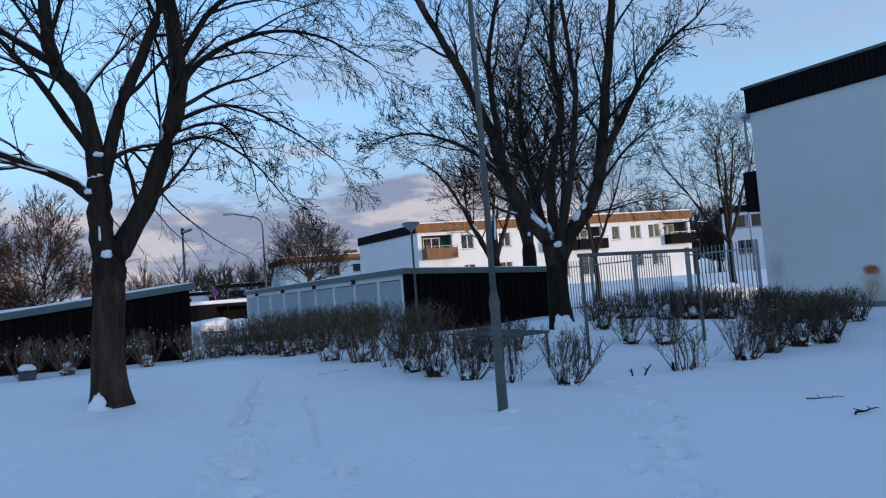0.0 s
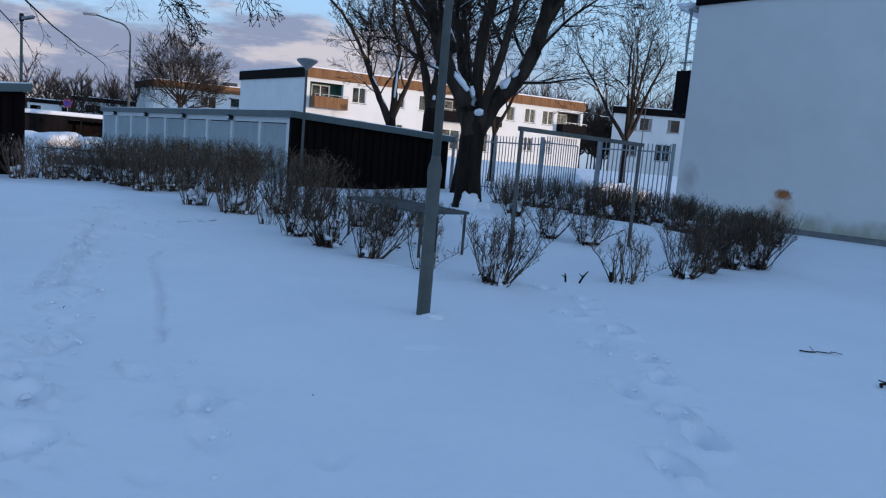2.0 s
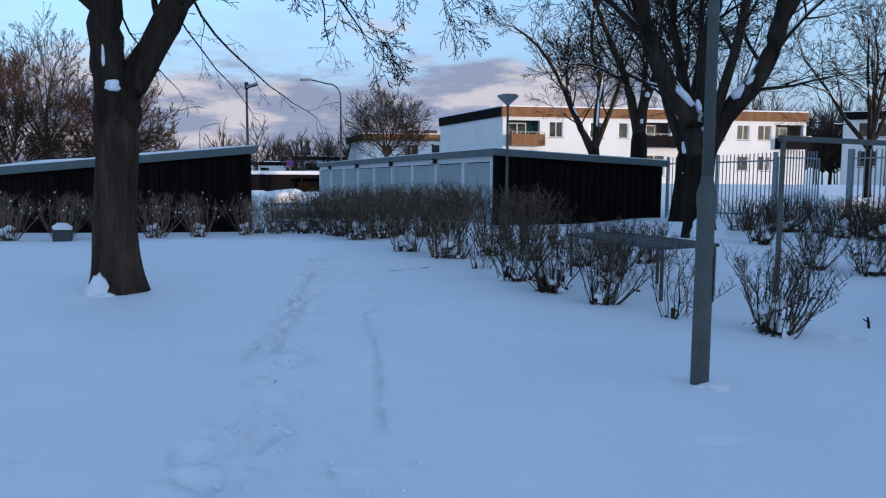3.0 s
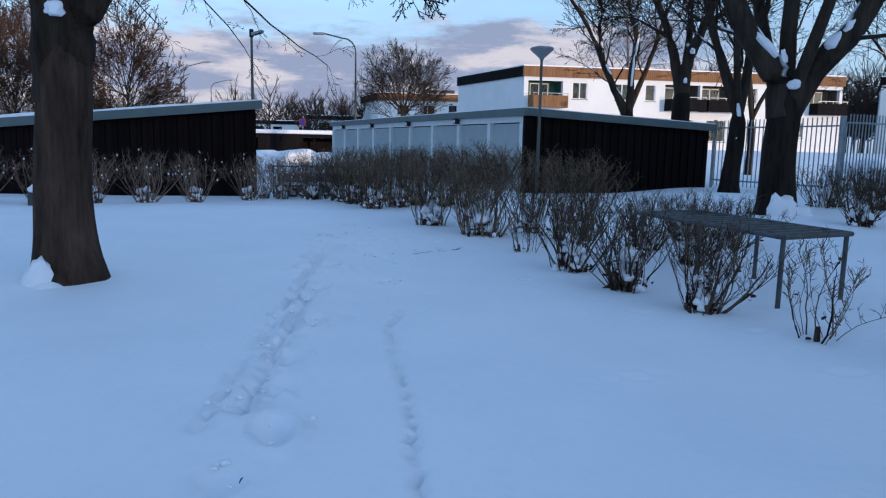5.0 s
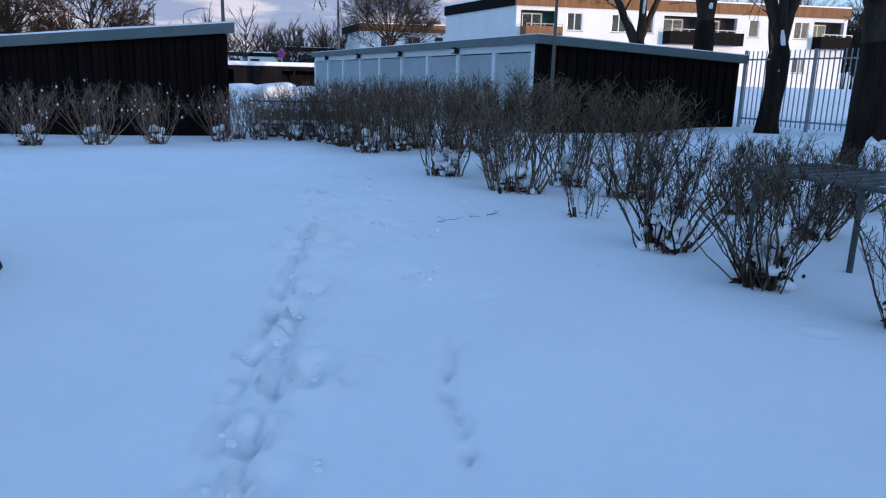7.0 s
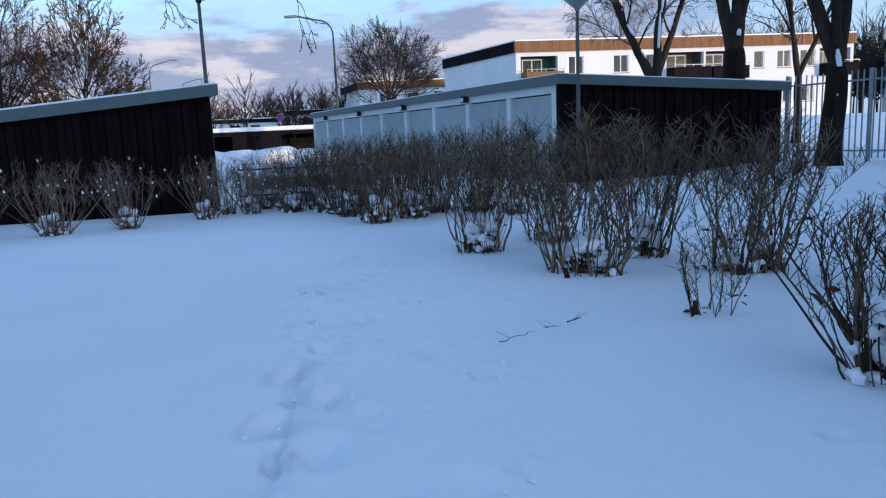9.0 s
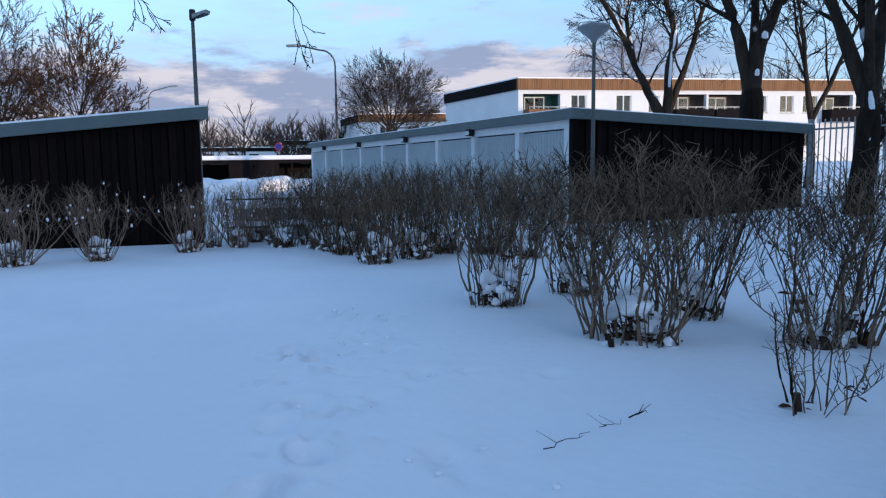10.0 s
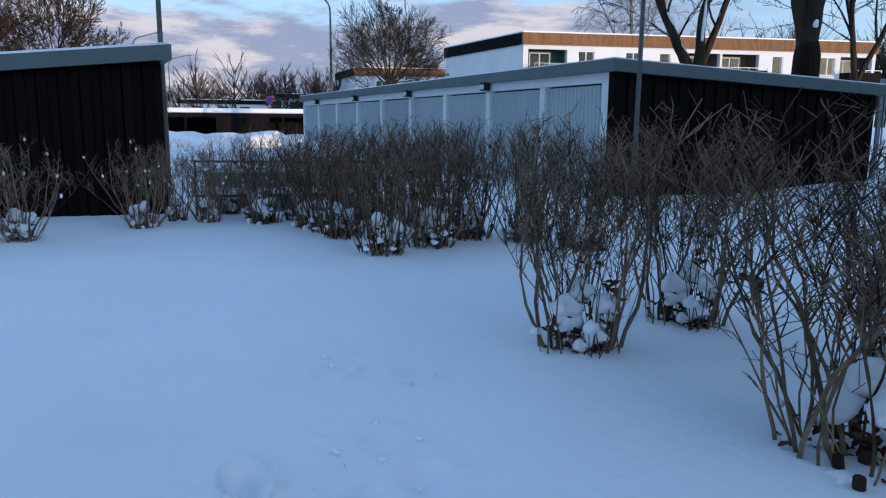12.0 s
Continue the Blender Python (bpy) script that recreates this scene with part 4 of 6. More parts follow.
def curved_lamp(x, y, h, reach, label):
    """A tall mast whose top bends over into a long arm."""
    g_ = gz(x, y)
    t = thing("street_lamp", Matrix.Translation((x, y, g_)), label, "lamp post", "curved street lamps")
    T = Tubes()
    pts, rad = [], []
    for k in range(6):
        pts.append((0, 0, -0.3 + (h - 0.8) * k / 5))
        rad.append(0.11 - 0.012 * k)
    sgn = 1 if reach > 0 else -1
    for k in range(1, 7):
        a = k / 6 * math.pi / 2
        pts.append((sgn * 0.9 * (1 - math.cos(a)), 0, h - 1.1 + 0.9 * math.sin(a)))
        rad.append(0.05)
    pts.append((reach, 0, h + 0.12))
    rad.append(0.045)
    T.add(pts, rad, 8)
    link("mast", T.mesh("mast"), M_post, t, "", True)
    bm = bmesh.new()
    x0, x1 = sorted((reach - sgn * 0.1, reach + sgn * 0.7))
    box(bm, (x0, -0.13, h + 0.04), (x1, 0.13, h + 0.18), None, 0.04)
    part("lamp_head", bm, M_lampbody, t)


curved_lamp(-15.8, 51.7, 8.4, -2.2, "tall curved street lamp above the car park")
curved_lamp(-42.0, 75.0, 9.3, 2.4, "far curved street lamp over the trees")
curved_lamp(-50.0, 95.0, 9.3, 2.4, "far curved street lamp over the trees")


# ---- vegetation ----
def grow(big, mid, fine, rng, p, d, length, r, lev, P):
    """One branch and its children. P: lists by level of children, ratio, spread, wander, lift, droop; env: a crown that ends the branches."""
    last = lev >= P["levels"]
    n = P["steps"][min(lev, len(P["steps"]) - 1)]
    step = length / n
    pts, rad, dirs = [p.copy()], [r], [d.copy()]
    wander = P["wander"] * (1 + 0.35 * lev)
    lift = P["lift"][min(lev, len(P["lift"]) - 1)]
    env = P.get("env")
    reach = rng.uniform(0.86, 1.03)
    for i in range(n):
        d = d + Vector((rng.uniform(-1, 1), rng.uniform(-1, 1), rng.uniform(-1, 1))) * wander
        d.z += lift * (1 - 0.5 * i / n) + P["tip"] * (i / n) * (lev > 0)
        d.normalize()
        p = p + d * step
        pts.append(p.copy())
        dirs.append(d.copy())
        rad.append(max(r * (1 - (i + 1) / n * P["taper"]), P["rmin"]))
        if env and lev and Vector(((p.x - env[0]) / env[3], (p.y - env[1]) / env[4], (p.z - env[2]) / env[5])).length > reach:
            last = last or lev > 1
            break
    tgt, sides = (big, 9) if r > 0.05 else ((mid, 5) if r > 0.021 else (fine, 3))
    tgt.add(pts, rad, sides, sides > 3)
    if last:
        return
    branch_out(big, mid, fine, rng, pts, rad, dirs, length, P["kids"][min(lev, len(P["kids"]) - 1)], lev, P)


def branch_out(big, mid, fine, rng, pts, rad, dirs, length, nc, lev, P):
    """The side branches of one stem, and the thin fork at its end."""
    n = len(pts) - 1
    az0 = rng.uniform(0, 6.28)
    for k in range(nc):
        t = P["start"] + (1 - P["start"]) * (k + rng.uniform(0.1, 0.9)) / nc
        i = min(int(t * n), n - 1)
        q = pts[i].lerp(pts[i + 1], t * n - i)
        dd = dirs[i + 1]
        side = dd.orthogonal().normalized()
        side.rotate(Matrix.Rotation(az0 + k * 2.4 + rng.uniform(-0.4, 0.4), 3, dd))
        ang = radians(rng.uniform(*P["spread"]))
        nd_ = (dd * math.cos(ang) + side * math.sin(ang)).normalized()
        rr2 = max(min(rad[i] * rng.uniform(0.38, 0.58), 0.045 if lev == 0 else 1.0), P["rmin"])
        grow(big, mid, fine, rng, q, nd_, length * P["ratio"] * (1.15 - 0.6 * t) * rng.uniform(0.6, 1.2), rr2, lev + 1, P)
    for s in (-1, 1):
        side = dirs[-1].orthogonal().normalized()
        side.rotate(Matrix.Rotation(rng.uniform(0, 6.28), 3, dirs[-1]))
        grow(big, mid, fine, rng, pts[-1], (dirs[-1] + side * 0.4 * s).normalized(), length * P["ratio"] * 0.6, max(rad[-1] * 0.7, P["rmin"]), lev + 1, P)


def limb(big, mid, fine, rng, ctrl, r0, r1, kids, reach, P):
    """A main limb bent through a few turning points, with its branches of about that reach."""
    c = [Vector(q) for q in ctrl]
    c = [c[0] * 2 - c[1]] + c + [c[-1] * 2 - c[-2]]
    pts = []
    for i in range(1, len(c) - 2):
        for k in range(4):
            u = k / 4
            q = 0.5 * (2 * c[i] + (c[i + 1] - c[i - 1]) * u + (2 * c[i - 1] - 5 * c[i] + 4 * c[i + 1] - c[i + 2]) * u * u + (3 * c[i] - c[i - 1] - 3 * c[i + 1] + c[i + 2]) * u ** 3)
            pts.append(q + Vector((rng.uniform(-1, 1), rng.uniform(-1, 1), 0)) * 0.022 * (len(pts) > 1))
    pts.append(c[-2])
    n = len(pts) - 1
    rad = [(r0 + (r1 - r0) * (i / n) ** 0.8) * rng.uniform(0.94, 1.07) for i in range(n + 1)]
    dirs = [(pts[min(i + 1, n)] - pts[max(i - 1, 0)]).normalized() for i in range(n + 1)]
    (big if r0 > 0.03 else mid).add(pts, rad, 11 if r0 > 0.08 else 7)
    if kids:
        branch_out(big, mid, fine, rng, pts, rad, dirs, reach / P["ratio"], kids, 0, P)


TREE = dict(levels=4, steps=[8, 6, 4, 3, 2], wander=0.13, lift=[0.05, 0.05, 0.02, 0.0, 0.0], tip=0.0, taper=0.75, rmin=0.0035, kids=[7, 6, 5, 4], start=0.22, ratio=0.55, spread=(28, 62))


def tree(name, x, y, label, trunk, limbs, P, seed, mat_trunk=None, mat_twig=None, flare=1.28, group="", snow_spots=(), sink=0.15, trunk_mat=None, limb_mat=None, paths=()):
    """A bare tree. trunk: (height, radius, lean x, lean y). limbs: (start height, azimuth, tilt from upright, length, radius).
    paths: (turning points, radius at foot, at tip, side branches, their reach, growth or None)."""
    rng = random.Random(seed)
    mat_trunk, mat_twig = mat_trunk or M_bark, mat_twig or M_twig
    g_ = gz(x, y)
    t = thing(name, Matrix.Translation((x, y, g_)), label, "tree", group)
    h, r, lx, ly = trunk
    tr = Tubes()
    n = 22
    pts, rad = [], []
    for i in range(n + 1):
        u = i / n
        z = -sink + (h + sink) * u
        pts.append(Vector((lx * u + 0.02 * math.sin(u * 7 + seed), ly * u, z)))
        rad.append(r * (1 - 0.16 * u - 0.4 * float(sstep((u - 0.8) / 0.2)) + (flare - 1) * math.exp(-max(z, 0) / 0.22)))
    tr.add(pts, rad, 26)
    # swollen roots, burrs and shallow ridges
    shaped = []
    for vx, vy, vz in tr.v:
        a = math.atan2(vy, vx)
        root = 0.25 * max(0, noise.noise(Vector((a * 1.3, seed, 0.3)))) * math.exp(-max(vz, 0) / 0.25)
        k = 1 + root + 0.05 * noise.noise(Vector((math.cos(a) * 2.2, math.sin(a) * 2.2, vz * 1.3 + seed))) + 0.025 * noise.noise(Vector((math.cos(a) * 9, math.sin(a) * 9, vz * 1.1)))
        shaped.append((vx * k, vy * k, vz))
    tr.v = shaped
    link("trunk", tr.mesh("trunk"), trunk_mat or (M_bark_dark if mat_trunk is M_bark else mat_trunk), t, "", True)
    big, mid, fine = Tubes(), Tubes(), Tubes()
    for z0, a, tilt, ln, rr2 in limbs:
        u = z0 / h
        p = Vector((lx * u, ly * u, z0))
        a, tl = radians(a), radians(tilt)
        d = Vector((math.cos(a) * math.sin(tl), math.sin(a) * math.sin(tl), math.cos(tl)))
        grow(big, mid, fine, rng, p, d, ln, rr2, 0, P)
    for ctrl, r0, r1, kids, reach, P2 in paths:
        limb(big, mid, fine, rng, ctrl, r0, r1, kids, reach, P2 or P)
    if big.v:
        link("limbwork", big.mesh("limbwork"), limb_mat or mat_trunk, t, "", True)
    if mid.v:
        link("branchwork", mid.mesh("branchwork"), mat_trunk, t)
    link("crown", fine.mesh("crown"), mat_twig, t, "bare twigs")
    for i, (sx_, sy_, sz_, w, hh, *lean) in enumerate(snow_spots):
        bm = bmesh.new()
        lump(bm, (sx_, sy_, sz_), (w, w * 0.8, hh), seed + i * 1.7, 3, 0.26, -0.8)
        if lean:
            bmesh.ops.rotate(bm, cent=(sx_, sy_, sz_), matrix=Matrix.Rotation(radians(lean[0]), 3, "Y"), verts=bm.verts)
        part("snow_clump", bm, M_snow_soft, t, "white snow caught in the fork", True)
    return t


# near tree on the lawn: two stems from a low fork, long arms that hang at their ends
P_L = dict(TREE, kids=[8, 6, 3, 1], lift=[0.08, 0.03, 0.0, -0.01, -0.01], tip=-0.03, ratio=0.6, wander=0.13, rmin=0.0046, spread=(22, 58))
P_H = dict(P_L, lift=[-0.03, -0.02, -0.04, -0.04], tip=-0.06, wander=0.16, kids=[7, 5, 3, 1], ratio=0.58, rmin=0.0044)
P_N = dict(P_H, levels=3, kids=[6, 2, 1], lift=[-0.02, -0.03, -0.03, -0.02], tip=-0.03, wander=0.2, ratio=0.55, rmin=0.0034)
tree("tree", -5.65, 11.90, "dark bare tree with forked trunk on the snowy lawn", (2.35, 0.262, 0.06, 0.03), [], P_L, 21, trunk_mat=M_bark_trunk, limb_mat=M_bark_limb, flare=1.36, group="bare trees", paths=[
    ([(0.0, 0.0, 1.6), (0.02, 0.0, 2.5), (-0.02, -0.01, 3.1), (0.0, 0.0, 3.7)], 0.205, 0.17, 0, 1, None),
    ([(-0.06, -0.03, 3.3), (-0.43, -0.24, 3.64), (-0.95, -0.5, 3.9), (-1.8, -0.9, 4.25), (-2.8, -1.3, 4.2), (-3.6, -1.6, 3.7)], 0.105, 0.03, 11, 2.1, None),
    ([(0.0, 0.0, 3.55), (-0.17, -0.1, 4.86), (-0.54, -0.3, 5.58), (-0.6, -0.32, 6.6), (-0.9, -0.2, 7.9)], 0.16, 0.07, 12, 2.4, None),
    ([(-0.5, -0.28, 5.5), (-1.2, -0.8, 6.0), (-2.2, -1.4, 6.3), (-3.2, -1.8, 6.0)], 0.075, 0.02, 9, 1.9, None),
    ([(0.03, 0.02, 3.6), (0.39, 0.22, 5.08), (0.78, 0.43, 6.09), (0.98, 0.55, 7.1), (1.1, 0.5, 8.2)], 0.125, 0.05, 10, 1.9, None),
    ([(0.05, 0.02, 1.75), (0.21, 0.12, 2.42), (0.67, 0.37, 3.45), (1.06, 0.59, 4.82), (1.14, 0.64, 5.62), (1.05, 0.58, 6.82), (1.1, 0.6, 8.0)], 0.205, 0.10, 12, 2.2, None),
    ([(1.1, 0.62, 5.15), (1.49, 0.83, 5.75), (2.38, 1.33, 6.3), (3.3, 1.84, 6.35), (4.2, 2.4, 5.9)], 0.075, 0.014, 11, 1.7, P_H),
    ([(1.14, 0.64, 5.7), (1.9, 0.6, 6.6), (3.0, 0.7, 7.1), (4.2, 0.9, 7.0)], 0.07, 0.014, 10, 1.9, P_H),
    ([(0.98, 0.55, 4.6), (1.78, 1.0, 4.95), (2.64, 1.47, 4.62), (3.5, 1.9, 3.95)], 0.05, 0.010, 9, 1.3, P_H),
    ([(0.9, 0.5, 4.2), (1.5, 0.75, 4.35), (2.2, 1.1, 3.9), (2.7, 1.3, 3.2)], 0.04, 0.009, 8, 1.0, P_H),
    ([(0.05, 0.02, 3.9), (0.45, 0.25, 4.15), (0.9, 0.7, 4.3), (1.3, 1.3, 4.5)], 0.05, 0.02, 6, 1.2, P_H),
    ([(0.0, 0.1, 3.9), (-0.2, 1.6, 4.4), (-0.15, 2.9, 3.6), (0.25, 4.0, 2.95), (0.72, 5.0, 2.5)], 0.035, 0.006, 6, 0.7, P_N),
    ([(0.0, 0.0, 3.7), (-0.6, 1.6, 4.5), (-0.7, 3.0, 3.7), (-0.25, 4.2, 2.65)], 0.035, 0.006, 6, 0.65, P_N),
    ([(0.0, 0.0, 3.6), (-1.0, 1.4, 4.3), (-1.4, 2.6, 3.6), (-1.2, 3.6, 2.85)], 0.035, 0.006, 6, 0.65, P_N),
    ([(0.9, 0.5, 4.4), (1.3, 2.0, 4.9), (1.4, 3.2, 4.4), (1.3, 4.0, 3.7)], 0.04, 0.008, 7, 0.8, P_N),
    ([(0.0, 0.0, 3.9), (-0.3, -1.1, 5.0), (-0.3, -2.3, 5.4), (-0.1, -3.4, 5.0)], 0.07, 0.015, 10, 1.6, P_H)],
    snow_spots=[(0.14, -0.15, 2.40, 0.085, 0.075), (0.07, -0.19, 2.72, 0.018, 0.13), (-0.10, -0.17, 3.42, 0.06, 0.05), (-0.40, -0.24, 3.71, 0.09, 0.025, 30), (-0.02, -0.32, -0.06, 0.13, 0.31), (0.10, -0.36, -0.08, 0.20, 0.11), (0.02, -0.08, 4.02, 0.10, 0.06), (-0.08, -0.14, 4.5, 0.025, 0.2, -10), (0.24, 0.03, 4.75, 0.025, 0.2, 16)])
# big tree by the fence
P_R = dict(TREE, kids=[9, 6, 3, 1], lift=[0.07, 0.06, 0.03, 0.01], ratio=0.6, wander=0.12, rmin=0.0056, spread=(22, 55))
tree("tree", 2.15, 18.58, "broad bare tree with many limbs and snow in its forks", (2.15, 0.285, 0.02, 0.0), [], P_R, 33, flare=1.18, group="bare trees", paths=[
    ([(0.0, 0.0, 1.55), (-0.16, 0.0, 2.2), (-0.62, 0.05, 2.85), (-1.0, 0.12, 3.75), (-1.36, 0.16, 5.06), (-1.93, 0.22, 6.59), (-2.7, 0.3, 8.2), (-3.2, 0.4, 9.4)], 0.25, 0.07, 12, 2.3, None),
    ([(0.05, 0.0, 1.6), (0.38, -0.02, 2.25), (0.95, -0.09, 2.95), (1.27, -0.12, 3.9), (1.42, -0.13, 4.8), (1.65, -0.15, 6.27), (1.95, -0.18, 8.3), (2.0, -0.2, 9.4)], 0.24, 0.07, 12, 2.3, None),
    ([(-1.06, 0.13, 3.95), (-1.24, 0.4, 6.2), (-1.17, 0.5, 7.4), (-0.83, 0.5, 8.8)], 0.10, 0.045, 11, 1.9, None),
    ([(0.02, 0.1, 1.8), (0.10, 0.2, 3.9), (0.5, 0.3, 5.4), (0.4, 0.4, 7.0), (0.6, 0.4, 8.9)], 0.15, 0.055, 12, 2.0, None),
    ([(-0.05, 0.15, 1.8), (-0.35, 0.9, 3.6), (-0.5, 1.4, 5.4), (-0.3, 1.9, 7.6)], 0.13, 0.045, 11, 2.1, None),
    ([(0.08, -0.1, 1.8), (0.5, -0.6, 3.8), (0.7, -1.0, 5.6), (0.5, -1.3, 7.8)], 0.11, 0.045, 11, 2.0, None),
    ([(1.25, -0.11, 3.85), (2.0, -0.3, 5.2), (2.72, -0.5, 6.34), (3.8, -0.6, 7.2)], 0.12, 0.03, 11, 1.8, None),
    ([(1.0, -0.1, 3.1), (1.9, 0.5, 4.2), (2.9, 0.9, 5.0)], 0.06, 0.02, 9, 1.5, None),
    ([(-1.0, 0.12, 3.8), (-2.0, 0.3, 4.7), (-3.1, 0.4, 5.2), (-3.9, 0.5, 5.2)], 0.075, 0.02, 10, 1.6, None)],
    snow_spots=[(0.06, -0.27, 2.02, 0.10, 0.085), (-0.34, -0.16, 2.62, 0.06, 0.27, -44), (0.58, -0.2, 2.68, 0.085, 0.17, 45), (0.78, -0.22, 2.9, 0.05, 0.12, 40), (-0.1, -0.2, 2.45, 0.04, 0.12, -15), (0.02, -0.36, -0.02, 0.22, 0.34), (0.3, -0.3, -0.04, 0.25, 0.15)])
# trees by the fence and behind the garages
P_M = dict(TREE, kids=[8, 6, 3, 1], steps=[8, 5, 3, 2, 1], lift=[0.06, 0.04, 0.02, 0.0], ratio=0.58, rmin=0.0078, wander=0.14, spread=(22, 58))
tree("tree", 2.97, 26.6, "leaning bare tree beside the steel fence", (2.3, 0.24, 0.1, 0.0), [(2.1, 160, 22, 6.0, 0.16), (2.2, 20, 16, 6.2, 0.14), (2.2, 260, 24, 5.5, 0.11), (2.2, 80, 20, 5.6, 0.11)], P_M, 41, group="bare trees", snow_spots=[(0.06, -0.14, 2.2, 0.055, 0.24, -10), (0.05, -0.17, 1.45, 0.045, 0.16)])
tree("tree", 2.25, 32.4, "bare tree behind the garages", (3.5, 0.35, 0.05, 0.0), [], P_M, 47, group="bare trees", paths=[
    ([(0.03, 0.0, 3.0), (0.2, -0.05, 4.2), (0.55, -0.15, 5.2), (0.97, -0.26, 6.5), (1.3, -0.3, 8.6)], 0.25, 0.06, 12, 2.4, None),
    ([(0.0, 0.0, 3.1), (-0.4, 0.11, 4.8), (-0.9, 0.24, 6.1), (-1.5, 0.38, 7.6), (-1.9, 0.4, 9.0)], 0.2, 0.05, 12, 2.3, None),
    ([(0.05, 0.0, 3.2), (0.3, 0.9, 5.2), (0.2, 1.6, 7.4), (0.0, 1.8, 9.0)], 0.16, 0.05, 11, 2.1, None),
    ([(0.6, -0.15, 5.3), (1.7, -0.3, 6.0), (2.9, -0.4, 6.4)], 0.09, 0.02, 9, 1.7, None),
    ([(-0.5, 0.12, 5.0), (-1.6, 0.0, 5.6), (-2.5, -0.2, 5.7)], 0.07, 0.02, 9, 1.5, None)],
    snow_spots=[(0.1, -0.3, 3.5, 0.06, 0.1), (0.28, -0.22, 4.5, 0.09, 0.12)])
tree("tree", 0.8, 38.5, "bare tree with snow-lined limbs behind the garages", (3.1, 0.30, 0.05, 0.0), [], P_M, 52, group="bare trees", paths=[
    ([(0.0, 0.0, 2.6), (-0.45, 0.05, 3.5), (-0.97, 0.11, 4.6), (-1.74, 0.22, 6.27), (-2.72, 0.37, 7.74), (-3.8, 0.5, 8.6)], 0.22, 0.04, 12, 2.3, None),
    ([(0.1, 0.0, 2.7), (0.14, -0.05, 4.6), (0.3, -0.07, 5.74), (-0.17, 0.0, 7.5), (-0.1, 0.0, 9.2)], 0.18, 0.05, 12, 2.2, None),
    ([(0.1, 0.0, 2.8), (0.9, 0.5, 5.0), (1.5, 0.9, 7.0), (2.2, 1.0, 8.6)], 0.14, 0.04, 11, 2.1, None),
    ([(-1.1, 0.1, 4.9), (-1.3, 0.8, 6.6), (-1.2, 1.2, 8.4)], 0.11, 0.04, 10, 2.0, None)],
    snow_spots=[(0.16, -0.2, 4.4, 0.05, 0.7, 2), (0.28, -0.2, 5.5, 0.045, 0.5, 6), (-0.85, -0.1, 4.55, 0.04, 0.3, -30)])
tree("tree", 6.3, 40.0, "slim bare tree behind the fence", (2.6, 0.16, 0.0, 0.0), [(2.4, 170, 20, 5.5, 0.11), (2.5, 10, 18, 5.6, 0.10), (2.5, 90, 10, 5.8, 0.09)], P_M, 55, group="bare trees")
tree("tree", 14.8, 44.0, "bare round-crowned tree beyond the gate", (3.0, 0.2, 0.0, 0.0), [(2.6, 165, 34, 6.0, 0.13), (2.8, 15, 32, 6.0, 0.13), (2.9, 90, 14, 6.4, 0.13), (2.9, 270, 24, 6.0, 0.12), (2.8, 40, 20, 6.4, 0.12)], P_M, 58, group="bare trees")


def fan_limbs(n, z0, z1, length, r, tilt_max, seed, narrow=0.0):
    """Limbs spread evenly through a crown; narrow shortens the wide ones."""
    rr = random.Random(seed)
    out = []
    for k in range(n):
        u = (k + 0.5) / n
        tilt = tilt_max * math.sqrt(u)
        out.append((rr.uniform(z0, z1), k * 137.5 + rr.uniform(-20, 20), tilt, length * (1 - narrow * u) * rr.uniform(0.85, 1.08), r * rr.uniform(0.7, 1.1)))
    return out


P_S = dict(TREE, levels=3, steps=[7, 4, 3, 2], kids=[8, 6, 4], lift=[0.03, 0.05, 0.04], ratio=0.6, rmin=0.0080, spread=(20, 52), wander=0.10, env=(0, 0, 5.6, 3.4, 3.4, 2.7))
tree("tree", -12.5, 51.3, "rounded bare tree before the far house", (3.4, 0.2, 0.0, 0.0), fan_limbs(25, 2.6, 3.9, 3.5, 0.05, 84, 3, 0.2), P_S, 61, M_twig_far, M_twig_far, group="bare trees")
# birch behind the long house
P_B = dict(TREE, levels=3, kids=[14, 8, 5], lift=[0.04, -0.02, -0.12], tip=-0.22, ratio=0.42, rmin=0.014, spread=(25, 50), wander=0.1)
tree("birch_tree", 3.5, 92.0, "tall pale birch with hanging twigs behind the house", (6.0, 0.25, 0.0, 0.0), [(4.5, 100, 6, 13.5, 0.22), (5.0, 180, 24, 10.0, 0.14), (5.0, 10, 24, 10.0, 0.14), (5.5, 260, 20, 10, 0.13)], P_B, 71, M_birch, M_birch)
# dense brown trees to the west
P_D = dict(TREE, levels=3, steps=[7, 4, 3, 1], kids=[9, 6, 4], lift=[0.02, 0.04, 0.04], ratio=0.46, rmin=0.016, spread=(18, 50), wander=0.10, env=(0, 0, 5.6, 4.5, 4.5, 7.4))
dense = tree("tree", -35.5, 56.0, "dense brown bare tree with a pointed crown", (3.0, 0.3, 0, 0), fan_limbs(34, 1.2, 5.4, 7.0, 0.055, 74, 5, 0.5), P_D, 81, M_bark, M_twig_brown, group="bare trees")
copy_thing(dense, pose(-45.5, 49.5, 0, 0, 0, 130) @ Matrix.Diagonal((1.15, 1.15, 1.15, 1)))
copy_thing(dense, pose(-36.0, 45.5, 0, 0, 0, 235) @ Matrix.Diagonal((0.85, 0.85, 0.82, 1)))
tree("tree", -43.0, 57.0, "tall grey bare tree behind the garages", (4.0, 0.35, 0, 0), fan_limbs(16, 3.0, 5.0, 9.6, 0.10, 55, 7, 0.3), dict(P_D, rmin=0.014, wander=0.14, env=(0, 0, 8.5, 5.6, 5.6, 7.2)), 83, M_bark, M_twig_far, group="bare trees")


